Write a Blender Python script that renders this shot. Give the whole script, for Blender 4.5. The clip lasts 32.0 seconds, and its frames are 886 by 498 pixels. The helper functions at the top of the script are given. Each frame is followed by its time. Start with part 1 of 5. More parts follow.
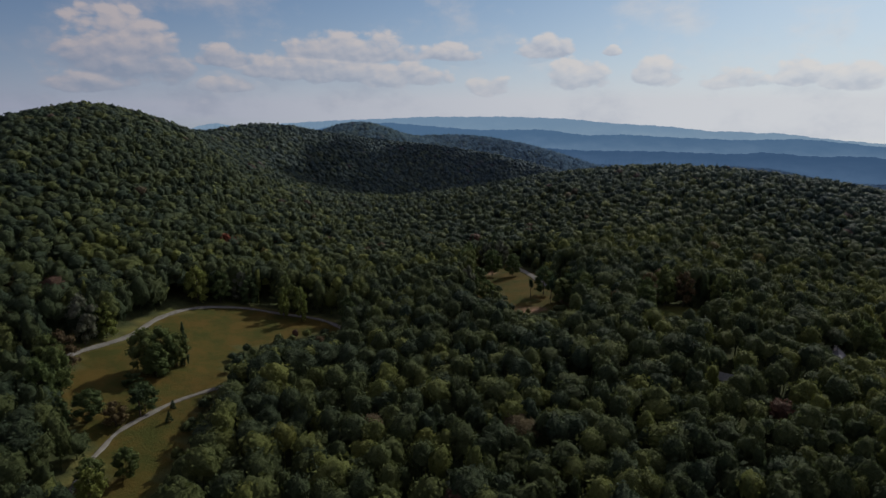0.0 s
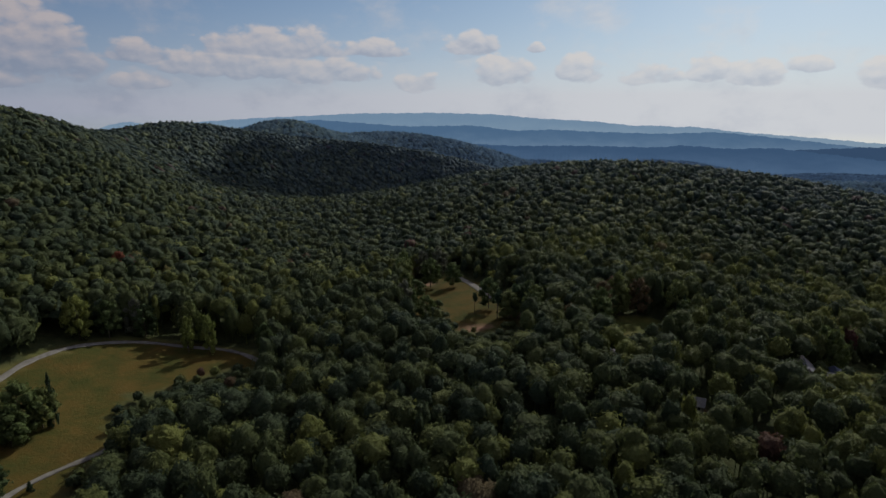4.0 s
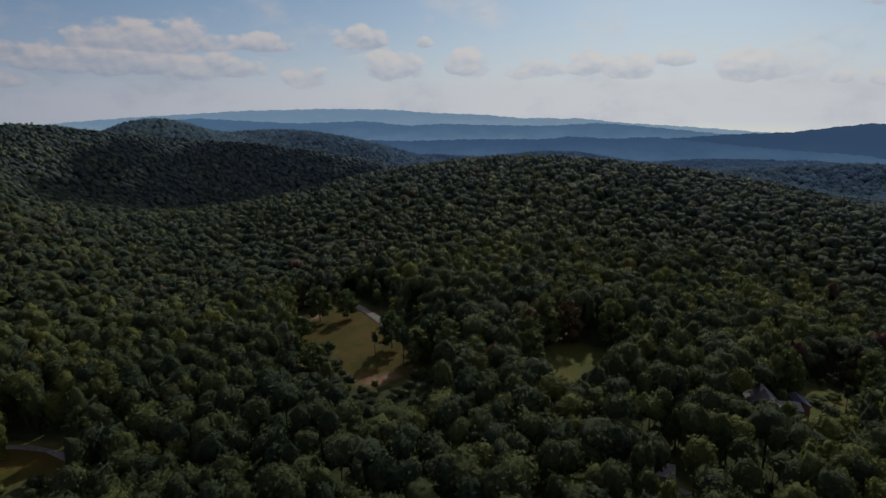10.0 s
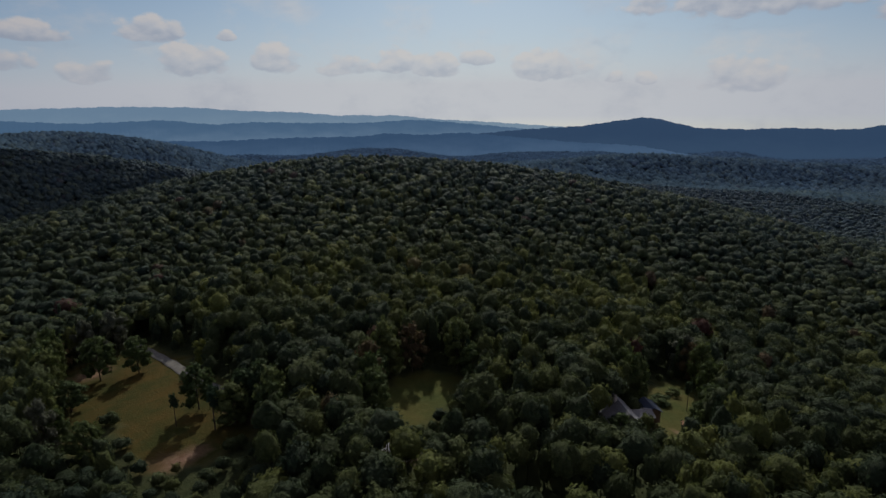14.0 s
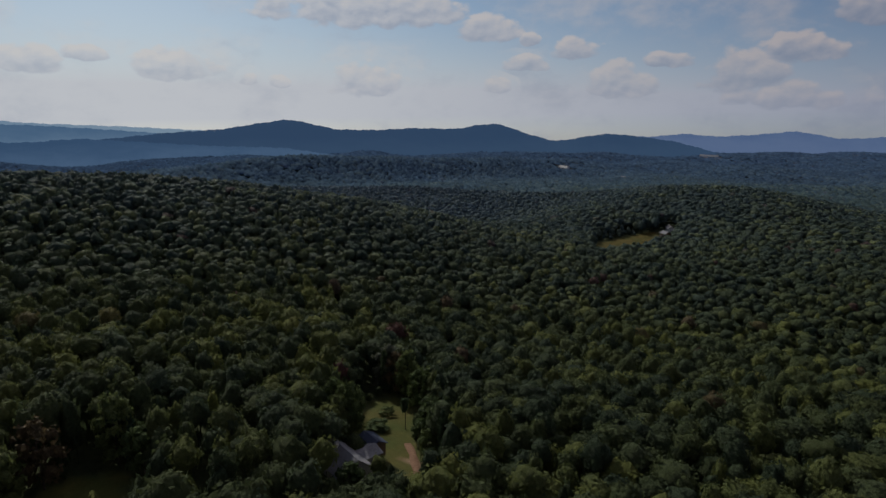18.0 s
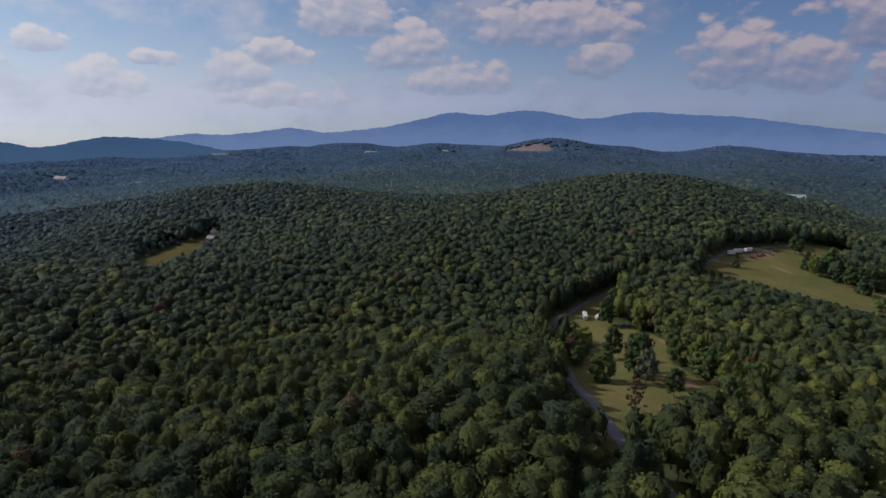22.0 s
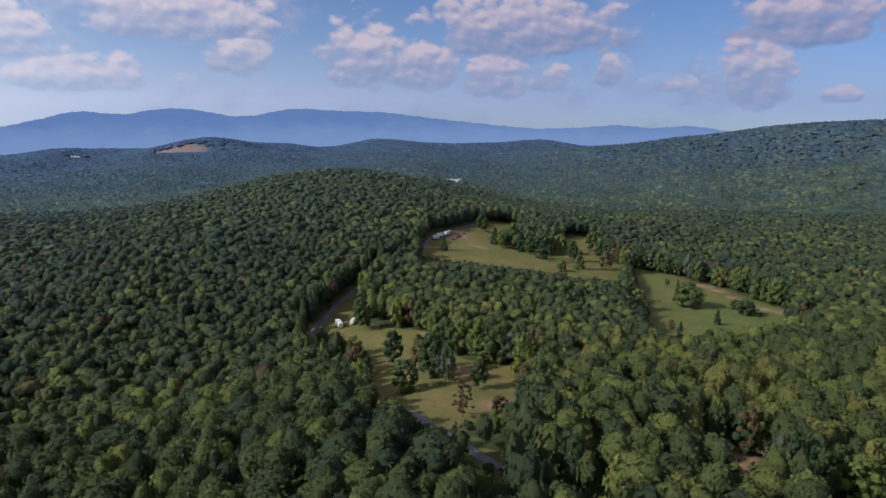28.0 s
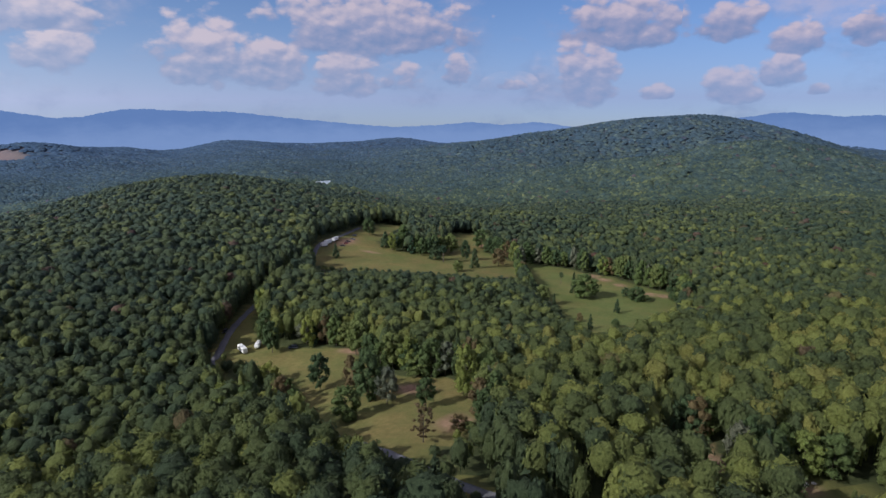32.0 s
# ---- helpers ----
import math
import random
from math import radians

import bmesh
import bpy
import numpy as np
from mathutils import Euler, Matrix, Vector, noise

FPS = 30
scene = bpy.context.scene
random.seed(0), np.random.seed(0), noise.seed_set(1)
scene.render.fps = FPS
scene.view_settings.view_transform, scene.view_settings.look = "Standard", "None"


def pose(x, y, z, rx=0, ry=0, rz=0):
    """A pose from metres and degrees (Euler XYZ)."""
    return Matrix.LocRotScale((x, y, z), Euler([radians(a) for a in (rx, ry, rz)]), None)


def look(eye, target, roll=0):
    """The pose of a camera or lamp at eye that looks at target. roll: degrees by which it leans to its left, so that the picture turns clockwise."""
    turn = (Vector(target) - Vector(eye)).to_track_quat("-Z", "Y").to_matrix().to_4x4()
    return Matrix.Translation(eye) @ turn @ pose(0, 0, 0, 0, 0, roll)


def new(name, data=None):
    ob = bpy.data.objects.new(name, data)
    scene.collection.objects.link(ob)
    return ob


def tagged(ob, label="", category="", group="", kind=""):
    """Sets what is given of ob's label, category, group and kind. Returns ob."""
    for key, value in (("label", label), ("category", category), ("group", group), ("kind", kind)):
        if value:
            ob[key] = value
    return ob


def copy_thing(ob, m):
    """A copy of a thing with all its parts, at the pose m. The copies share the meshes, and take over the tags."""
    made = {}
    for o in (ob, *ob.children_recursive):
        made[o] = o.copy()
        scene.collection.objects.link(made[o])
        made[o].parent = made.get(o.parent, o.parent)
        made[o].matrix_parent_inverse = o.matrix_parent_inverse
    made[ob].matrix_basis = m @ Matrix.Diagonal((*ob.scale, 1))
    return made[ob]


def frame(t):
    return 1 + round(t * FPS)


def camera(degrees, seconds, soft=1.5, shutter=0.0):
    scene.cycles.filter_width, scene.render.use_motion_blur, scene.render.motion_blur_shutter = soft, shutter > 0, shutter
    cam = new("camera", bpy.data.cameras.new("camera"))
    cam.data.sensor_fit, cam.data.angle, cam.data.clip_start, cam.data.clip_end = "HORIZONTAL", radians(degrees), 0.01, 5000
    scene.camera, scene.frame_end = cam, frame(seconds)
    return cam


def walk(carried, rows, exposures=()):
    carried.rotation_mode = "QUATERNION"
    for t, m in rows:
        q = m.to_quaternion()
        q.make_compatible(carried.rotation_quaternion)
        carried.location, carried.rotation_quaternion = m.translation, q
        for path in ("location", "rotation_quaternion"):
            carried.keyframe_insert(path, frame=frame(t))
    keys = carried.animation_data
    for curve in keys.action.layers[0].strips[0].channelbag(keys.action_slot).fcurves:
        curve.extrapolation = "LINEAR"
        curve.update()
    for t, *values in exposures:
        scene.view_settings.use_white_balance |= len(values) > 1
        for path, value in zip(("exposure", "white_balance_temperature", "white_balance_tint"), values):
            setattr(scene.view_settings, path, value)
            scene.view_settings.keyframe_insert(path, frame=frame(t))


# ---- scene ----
# ---- camera: a drone that flies forward and swings round to its right ----
cam = camera(74.02, 32.0, soft=1.5)

# seconds, x, y, z, heading clockwise from +y, pitch, roll
ROWS = (
    (0.0, 0.00, 0.00, 100.00, 0.00, -13.12, 0.84), (0.5, 0.14, 3.89, 99.59, 1.01, -13.05, 0.73), (1.0, 0.11, 7.61, 99.92, 1.96, -13.15, 0.65),
    (1.5, -0.17, 11.70, 99.82, 2.95, -13.19, 0.61), (2.0, -0.50, 15.87, 99.55, 4.03, -13.17, 0.60), (2.5, -0.45, 19.73, 99.96, 4.68, -13.31, 0.59),
    (3.0, -0.45, 23.79, 99.59, 5.34, -13.32, 0.50), (3.5, 0.12, 27.69, 99.31, 5.99, -13.31, 0.49), (5.5, 1.73, 44.48, 99.66, 9.44, -13.69, 0.25),
    (6.0, 2.62, 48.22, 99.73, 10.83, -13.69, 0.08), (6.5, 2.32, 52.64, 100.69, 12.37, -13.94, 0.02), (7.0, 3.42, 56.59, 100.16, 13.35, -13.86, -0.10),
    (7.5, 4.69, 60.73, 99.93, 14.00, -13.83, -0.21), (8.0, 6.10, 64.83, 99.83, 14.59, -13.86, -0.30), (8.5, 7.50, 68.77, 99.93, 15.10, -13.93, -0.40),
    (9.0, 8.35, 72.96, 99.31, 15.79, -13.85, -0.37), (9.5, 9.85, 77.09, 98.88, 16.14, -13.82, -0.42), (10.0, 10.84, 81.41, 98.51, 16.65, -13.82, -0.37),
    (10.5, 11.88, 84.79, 98.48, 18.13, -13.83, -0.38), (11.0, 13.59, 88.23, 98.20, 20.15, -13.79, -0.48), (11.5, 14.82, 92.22, 98.58, 22.44, -13.93, -0.48),
    (12.0, 16.15, 95.53, 98.78, 24.49, -13.98, -0.48), (12.5, 17.71, 99.38, 98.60, 26.87, -14.01, -0.41), (13.0, 18.83, 102.99, 98.58, 29.30, -14.04, -0.40),
    (13.5, 20.28, 106.49, 98.74, 32.11, -14.12, -0.39), (15.5, 28.94, 120.68, 98.27, 39.74, -14.15, -0.38), (16.0, 31.41, 124.72, 96.52, 43.75, -13.98, -0.13),
    (16.5, 34.38, 128.85, 95.83, 49.14, -13.98, -0.02), (17.0, 36.66, 132.23, 95.60, 54.99, -13.98, 0.01), (17.5, 38.97, 134.40, 95.88, 60.57, -14.02, 0.11),
    (18.0, 41.32, 137.09, 95.95, 67.58, -14.02, 0.18), (18.5, 43.64, 139.39, 96.03, 74.00, -14.01, 0.15), (19.0, 46.94, 141.80, 96.04, 79.70, -14.01, 0.27),
    (19.5, 49.24, 143.92, 96.20, 85.15, -13.97, 0.21), (20.0, 52.10, 146.43, 95.90, 90.84, -13.93, 0.15), (20.5, 54.25, 148.91, 95.76, 96.92, -13.94, 0.17),
    (21.0, 57.12, 151.29, 95.54, 102.95, -13.94, 0.17), (21.5, 59.92, 153.89, 95.39, 108.45, -13.94, 0.10), (22.0, 61.74, 157.46, 95.88, 112.69, -13.96, 0.12),
    (22.5, 64.98, 159.61, 95.94, 115.97, -14.03, 0.07), (23.0, 67.87, 161.65, 96.24, 119.58, -14.12, -0.05), (23.5, 71.69, 162.64, 95.77, 123.29, -14.15, -0.11),
    (24.0, 75.02, 165.47, 95.97, 126.67, -14.20, -0.03), (24.5, 77.97, 167.33, 95.93, 130.10, -14.22, 0.06), (25.0, 81.79, 169.46, 95.71, 134.60, -14.19, 0.09),
    (25.5, 85.43, 170.80, 95.46, 138.90, -14.14, 0.07), (26.0, 89.41, 171.73, 95.29, 141.92, -14.14, 0.06), (26.5, 93.57, 172.87, 95.39, 144.30, -14.17, 0.03),
    (28.5, 108.52, 173.69, 95.18, 145.20, -14.21, 0.01), (29.0, 111.76, 174.61, 96.23, 145.16, -14.27, -0.01), (29.5, 115.41, 175.10, 96.56, 144.93, -14.22, -0.03),
    (30.0, 119.27, 175.23, 96.72, 144.57, -14.24, 0.02), (30.5, 122.55, 175.15, 97.23, 146.74, -14.30, -0.08), (31.0, 125.84, 175.10, 97.12, 151.45, -14.34, -0.07),
    (31.5, 129.78, 175.15, 97.10, 156.40, -14.35, -0.04), (32.0, 133.22, 175.06, 97.08, 159.03, -14.39, -0.20),
)


def aim(x, y, z, heading, pitch, roll):
    h, p = radians(heading), radians(pitch)
    ahead = Vector((math.sin(h) * math.cos(p), math.cos(h) * math.cos(p), math.sin(p)))
    return look((x, y, z), Vector((x, y, z)) + 100 * ahead, roll)


EXPOSURES = ((0, -0.55, 6350, 9), (6, -0.6, 6350, 9), (9, -0.68, 6350, 9), (13, -0.8, 6300, 9), (16, -0.8, 6300, 9), (19, -0.85, 6200, 9), (21, -0.5, 6100, 10), (23, -0.1, 6000, 12), (26, 0.2, 5900, 11), (32, 0.32, 5900, 11))
walk(cam, [(row[0], aim(*row[1:])) for row in ROWS], EXPOSURES)

# ---- sky, sun and clouds ----
SUN_HEADING, SUN_HEIGHT = 38.0, 34.0


class Nodes:
    """Short hand for a node tree."""

    def __init__(self, tree):
        self.tree, self.nodes, self.links = tree, tree.nodes, tree.links

    def add(self, kind, values=(), operation="", clamp=False, data="", blend="", ease=""):
        node = self.nodes.new(kind)
        if operation:
            node.operation = operation
        if clamp:
            node.use_clamp = True
        if data:
            node.data_type = data
        if blend:
            node.blend_type = blend
        if ease:
            node.interpolation_type = ease
        for slot, value in dict(values).items():
            if isinstance(value, bpy.types.NodeSocket):
                self.links.new(value, node.inputs[slot])
            else:
                node.inputs[slot].default_value = value
        return node

    def math(self, operation, a, b=0.0, c=0.0, clamp=False):
        return self.add("ShaderNodeMath", {0: a, 1: b, 2: c}, operation=operation, clamp=clamp).outputs[0]

    def noise(self, vector, scale, detail=4.0, rough=0.55):
        return self.add("ShaderNodeTexNoise", {"Vector": vector, "Scale": scale, "Detail": detail, "Roughness": rough}).outputs["Fac"]

    def ramp(self, fac, *stops):
        node = self.add("ShaderNodeValToRGB", {"Fac": fac})
        marks = node.color_ramp.elements
        while len(marks) < len(stops):
            marks.new(0.5)
        for mark, (place, colour) in zip(marks, stops):
            mark.position, mark.color = place, (*colour, 1)
        return node.outputs["Color"]

    def mix(self, fac, a, b, blend="MIX"):
        node = self.add("ShaderNodeMix", data="RGBA", blend=blend)
        for slot, value in ((0, fac), (6, a), (7, b)):
            if isinstance(value, bpy.types.NodeSocket):
                self.links.new(value, node.inputs[slot])
            else:
                node.inputs[slot].default_value = value if slot == 0 else (*value, 1)
        return node.outputs[2]


def make_sky():
    world = bpy.data.worlds.new("sky")
    scene.world = world
    world.use_nodes = True
    world.node_tree.nodes.clear()
    n = Nodes(world.node_tree)
    way = n.add("ShaderNodeTexCoord").outputs["Generated"]
    # the land is sloped down all round to fit the camera's view, so the sky's haze band lies a little below the level
    lifted = n.add("ShaderNodeVectorMath", {0: way, 1: (0, 0, 0.062)}, operation="ADD").outputs[0]
    air = n.add("ShaderNodeTexSky")
    air.sky_type, air.sun_disc, air.altitude = "NISHITA", False, 300
    air.sun_elevation, air.sun_rotation = radians(SUN_HEIGHT), radians(SUN_HEADING)
    air.air_density, air.dust_density, air.ozone_density = 1.0, 0.6, 2.0
    n.links.new(lifted, air.inputs[0])
    sky = air.outputs[0]
    xyz = n.add("ShaderNodeSeparateXYZ", {0: way})
    x, y, z = xyz.outputs
    heading = n.math("MULTIPLY", n.math("ARCTAN2", x, y), 180 / math.pi)
    height = n.math("MULTIPLY", n.math("ARCSINE", z), 180 / math.pi)
    plane = n.add("ShaderNodeCombineXYZ", {0: heading, 1: n.math("MULTIPLY", height, 1.6), 2: 0.0}).outputs[0]

    def puffs(where):
        """Heaped, rounded shapes like the top of a cumulus, wispy in places."""
        bent = n.add("ShaderNodeTexNoise", {"Vector": where, "Scale": 0.5, "Detail": 3.0}).outputs["Color"]
        bent = n.add("ShaderNodeVectorMath", {0: where, 1: n.add("ShaderNodeVectorMath", {0: bent, "Scale": 1.1}, operation="SCALE").outputs[0]}, operation="ADD").outputs[0]
        heap = n.add("ShaderNodeTexVoronoi", {"Vector": bent, "Scale": 0.40, "Detail": 1.6, "Roughness": 0.45, "Lacunarity": 2.3})
        return n.math("MULTIPLY_ADD", heap.outputs["Distance"], -0.42, n.math("MULTIPLY_ADD", n.noise(where, 0.30, 6.0, 0.55), 0.75, 0.36))

    billow = puffs(plane)
    broad = n.noise(plane, 0.10, 3.0, 0.5)
    toward = n.math("MULTIPLY", n.math("SIGN", n.math("SINE", n.math("MULTIPLY", n.math("SUBTRACT", SUN_HEADING, heading), math.pi / 180))), 0.35)
    moved = n.add("ShaderNodeVectorMath", {0: plane, 1: n.add("ShaderNodeCombineXYZ", {0: toward, 1: 0.75, 2: 0.0}).outputs[0]}, operation="ADD").outputs[0]
    above = puffs(moved)
    # heading, height of the base, half width, height: the cumulus clouds round the horizon
    total, shade = 0.0, 0.0
    for at, base, wide, high in CLOUDS:
        u = n.math("DIVIDE", n.math("WRAP", n.math("SUBTRACT", heading, at), 180.0, -180.0), wide * 1.12)
        v = n.math("DIVIDE", n.math("SUBTRACT", height, base + 0.30 * high), 0.80 * high)
        body = n.math("SUBTRACT", 1.0, n.math("MULTIPLY_ADD", u, u, n.math("MULTIPLY", v, v)))
        body = n.math("MULTIPLY_ADD", n.math("MINIMUM", n.math("ADD", v, 0.25), 0.0), 2.6, body)
        lit = n.math("MULTIPLY_ADD", v, 0.72, 0.40, clamp=True)
        if total == 0.0:
            total, shade = n.math("MAXIMUM", body, -2.0), lit
            continue
        ahead = n.math("MULTIPLY_ADD", n.math("SUBTRACT", body, total), 1.6, 0.5, clamp=True)
        shade = n.add("ShaderNodeMix", {0: ahead, 2: shade, 3: lit}).outputs[0]
        total = n.math("MAXIMUM", body, total)
    density = n.math("MULTIPLY_ADD", n.math("SUBTRACT", billow, 0.345), 2.8, total)
    density = n.math("MULTIPLY_ADD", n.math("SUBTRACT", broad, 0.5), 1.0, density)
    # broken cloud added overhead, out of view, to brighten the shaded woods
    overhead = n.add("ShaderNodeVectorMath", {0: way, 1: n.add("ShaderNodeCombineXYZ", {0: n.math("MAXIMUM", z, 0.12), 1: n.math("MAXIMUM", z, 0.12), 2: 1.0}).outputs[0]}, operation="DIVIDE").outputs[0]
    field = n.math("MULTIPLY_ADD", n.math("SUBTRACT", n.noise(overhead, 1.3, 5.0, 0.6), 0.46), 7.0, 0.1)
    lofty = n.add("ShaderNodeMapRange", {0: height, 1: 12.0, 2: 20.0}, ease="SMOOTHSTEP").outputs[0]
    density = n.add("ShaderNodeMix", {0: lofty, 2: density, 3: field}).outputs[0]
    shade = n.math("MULTIPLY_ADD", lofty, 0.25, shade)
    smooth = n.add("ShaderNodeMapRange", {0: density, 1: -0.15, 2: 0.55}, ease="SMOOTHSTEP").outputs[0]
    clear = n.add("ShaderNodeMapRange", {0: height, 1: -2.0, 2: 5.0, 3: 0.35, 4: 0.85}).outputs[0]
    cover = n.math("MULTIPLY", smooth, clear)
    veil = n.add("ShaderNodeMapRange", {0: n.noise(plane, 0.11, 6.0, 0.6), 1: 0.46, 2: 0.72, 3: 0.0, 4: 0.5}, ease="SMOOTHSTEP").outputs[0]
    cover = n.math("MAXIMUM", cover, veil)
    light = n.math("MULTIPLY_ADD", n.math("SUBTRACT", billow, above), 1.7, shade, clamp=True)
    # haze low over the land, whiter below the sun
    facing = n.math("MULTIPLY_ADD", n.math("COSINE", n.math("MULTIPLY", n.math("SUBTRACT", heading, SUN_HEADING), math.pi / 180)), 0.5, 0.5)
    away_side = n.ramp(light, (0.0, (0.24, 0.31, 0.52)), (0.5, (0.41, 0.40, 0.56)), (1.0, (0.78, 0.62, 0.66)))
    sun_side = n.ramp(light, (0.0, (0.62, 0.66, 0.76)), (0.5, (0.84, 0.84, 0.88)), (1.0, (1.0, 0.94, 0.90)))
    colour = n.mix(n.math("POWER", facing, 2.0), away_side, sun_side)
    mist = n.mix(n.math("POWER", facing, 2.0), (0.40, 0.455, 0.70), (0.86, 0.87, 0.90))
    mist = n.add("ShaderNodeVectorMath", {0: mist, "Scale": MIST_LIGHT}, operation="SCALE").outputs[0]
    thick = n.math("POWER", 2.718, n.math("MULTIPLY", n.math("ADD", n.math("ABSOLUTE", height), 1.2), -0.24))
    sky = n.mix(1.0, sky, n.mix(n.math("POWER", facing, 2.0), (0.80, 0.95, 1.24), (0.98, 1.04, 1.02)), "MULTIPLY")
    sky = n.mix(n.math("MULTIPLY", thick, n.math("MULTIPLY_ADD", n.math("POWER", facing, 2.0), 0.9, 1.0), clamp=True), sky, mist)
    bright = n.add("ShaderNodeVectorMath", {0: colour, "Scale": CLOUD_LIGHT}, operation="SCALE").outputs[0]
    both = n.mix(cover, sky, bright)
    glare = n.math("MULTIPLY_ADD", n.math("POWER", facing, 3.0), 0.6 * SKY_STRENGTH, SKY_STRENGTH)
    back = n.add("ShaderNodeBackground", {"Color": both, "Strength": glare})
    n.add("ShaderNodeOutputWorld", {"Surface": back.outputs[0]})
    sun = new("sun", bpy.data.lights.new("sun", "SUN"))
    sun.data.energy, sun.data.angle, sun.data.color = SUN_STRENGTH, radians(0.6), (1.0, 0.93, 0.82)
    a, h = radians(SUN_HEADING), radians(SUN_HEIGHT)
    sun.matrix_world = look((3000 * math.sin(a) * math.cos(h), 3000 * math.cos(a) * math.cos(h), 3000 * math.sin(h)), (0, 0, 0))


SKY_STRENGTH, SUN_STRENGTH, CLOUD_LIGHT, MIST_LIGHT = 0.062, 3.6, 10.0, 10.5
CLOUDS = (
    (-27.6, 2.5, 4.4, 5.0), (-30.7, 1.3, 2.7, 1.6), (-20.2, 3.8, 2.4, 1.5), (-9.0, 4.4, 5.8, 2.3), (-11.5, 2.8, 5.7, 2.2), (0.2, 4.7, 2.6, 1.5), (8.9, 5.1, 2.2, 1.8),
    (15.0, 5.2, 0.8, 0.8), (-4.2, 2.4, 3.7, 2.0), (4.0, 1.7, 1.9, 1.5), (-19.9, 1.6, 2.1, 1.2), (12.3, 2.5, 2.6, 2.3), (19.0, 2.8, 2.1, 2.1), (25.1, 2.4, 2.4, 1.7),
    (30.0, 2.7, 1.5, 2.1), (33.5, 2.3, 2.0, 1.9), (37.4, 3.3, 1.4, 1.3), (43.9, 2.0, 3.1, 2.1), (49.9, 1.5, 0.8, 1.0), (52.4, 1.3, 0.9, 1.1), (60.3, 7.0, 8.0, 3.0),
    (71.8, 5.6, 2.7, 2.0), (75.6, 5.1, 1.0, 1.0), (79.4, 3.9, 2.0, 1.6), (75.2, 2.9, 1.8, 1.3), (60.7, 0.8, 2.9, 2.7), (72.3, 0.9, 1.3, 1.5), (83.8, 0.6, 2.4, 2.7),
    (87.3, 3.1, 2.0, 1.1), (94.1, 1.1, 2.9, 3.4), (97.5, 3.3, 2.5, 2.1), (96.8, -0.3, 3.6, 2.2), (104.3, 6.1, 4.0, 3.3), (109.6, 3.2, 3.9, 3.9), (121.9, 5.4, 8.1, 3.3),
    (127.0, 2.4, 2.1, 2.7), (113.2, 0.9, 5.5, 2.5), (126.2, 5.3, 4.3, 2.4), (127.0, 2.4, 2.4, 3.1), (137.6, 1.7, 3.2, 5.1), (143.1, 1.2, 3.4, 4.1), (152.3, 4.3, 8.1, 4.8),
    (149.7, 0.5, 2.8, 3.5), (155.3, 0.7, 1.7, 2.4), (160.5, 1.2, 1.1, 2.5), (165.5, 0.8, 1.6, 1.0), (172.1, -0.3, 2.5, 5.4), (175.1, 4.7, 4.5, 4.1), (-176.2, 4.9, 2.3, 2.6),
    (-171.3, 3.6, 2.0, 2.6), (178.4, 0.0, 1.3, 1.2), (-175.6, -0.4, 2.0, 2.8), (-172.0, 1.0, 1.4, 2.4), (-169.2, 0.2, 0.8, 0.9), (-166.2, 4.2, 1.8, 2.0),
)
make_sky()

# ---- materials ----
def material(name, rough=0.8, metal=0.0, specular=0.3):
    """A material, its node helper and its principled shader."""
    m = bpy.data.materials.new(name)
    m.use_nodes = True
    n = Nodes(m.node_tree)
    shader = m.node_tree.nodes["Principled BSDF"]
    shader.inputs["Roughness"].default_value = rough
    shader.inputs["Metallic"].default_value = metal
    shader.inputs["Specular IOR Level"].default_value = specular
    return m, n, shader


def place(n):
    return n.add("ShaderNodeNewGeometry").outputs["Position"]


def bumped(n, shader, height, strength, distance):
    bump = n.add("ShaderNodeBump", {"Height": height, "Strength": strength, "Distance": distance})
    n.links.new(bump.outputs[0], shader.inputs["Normal"])


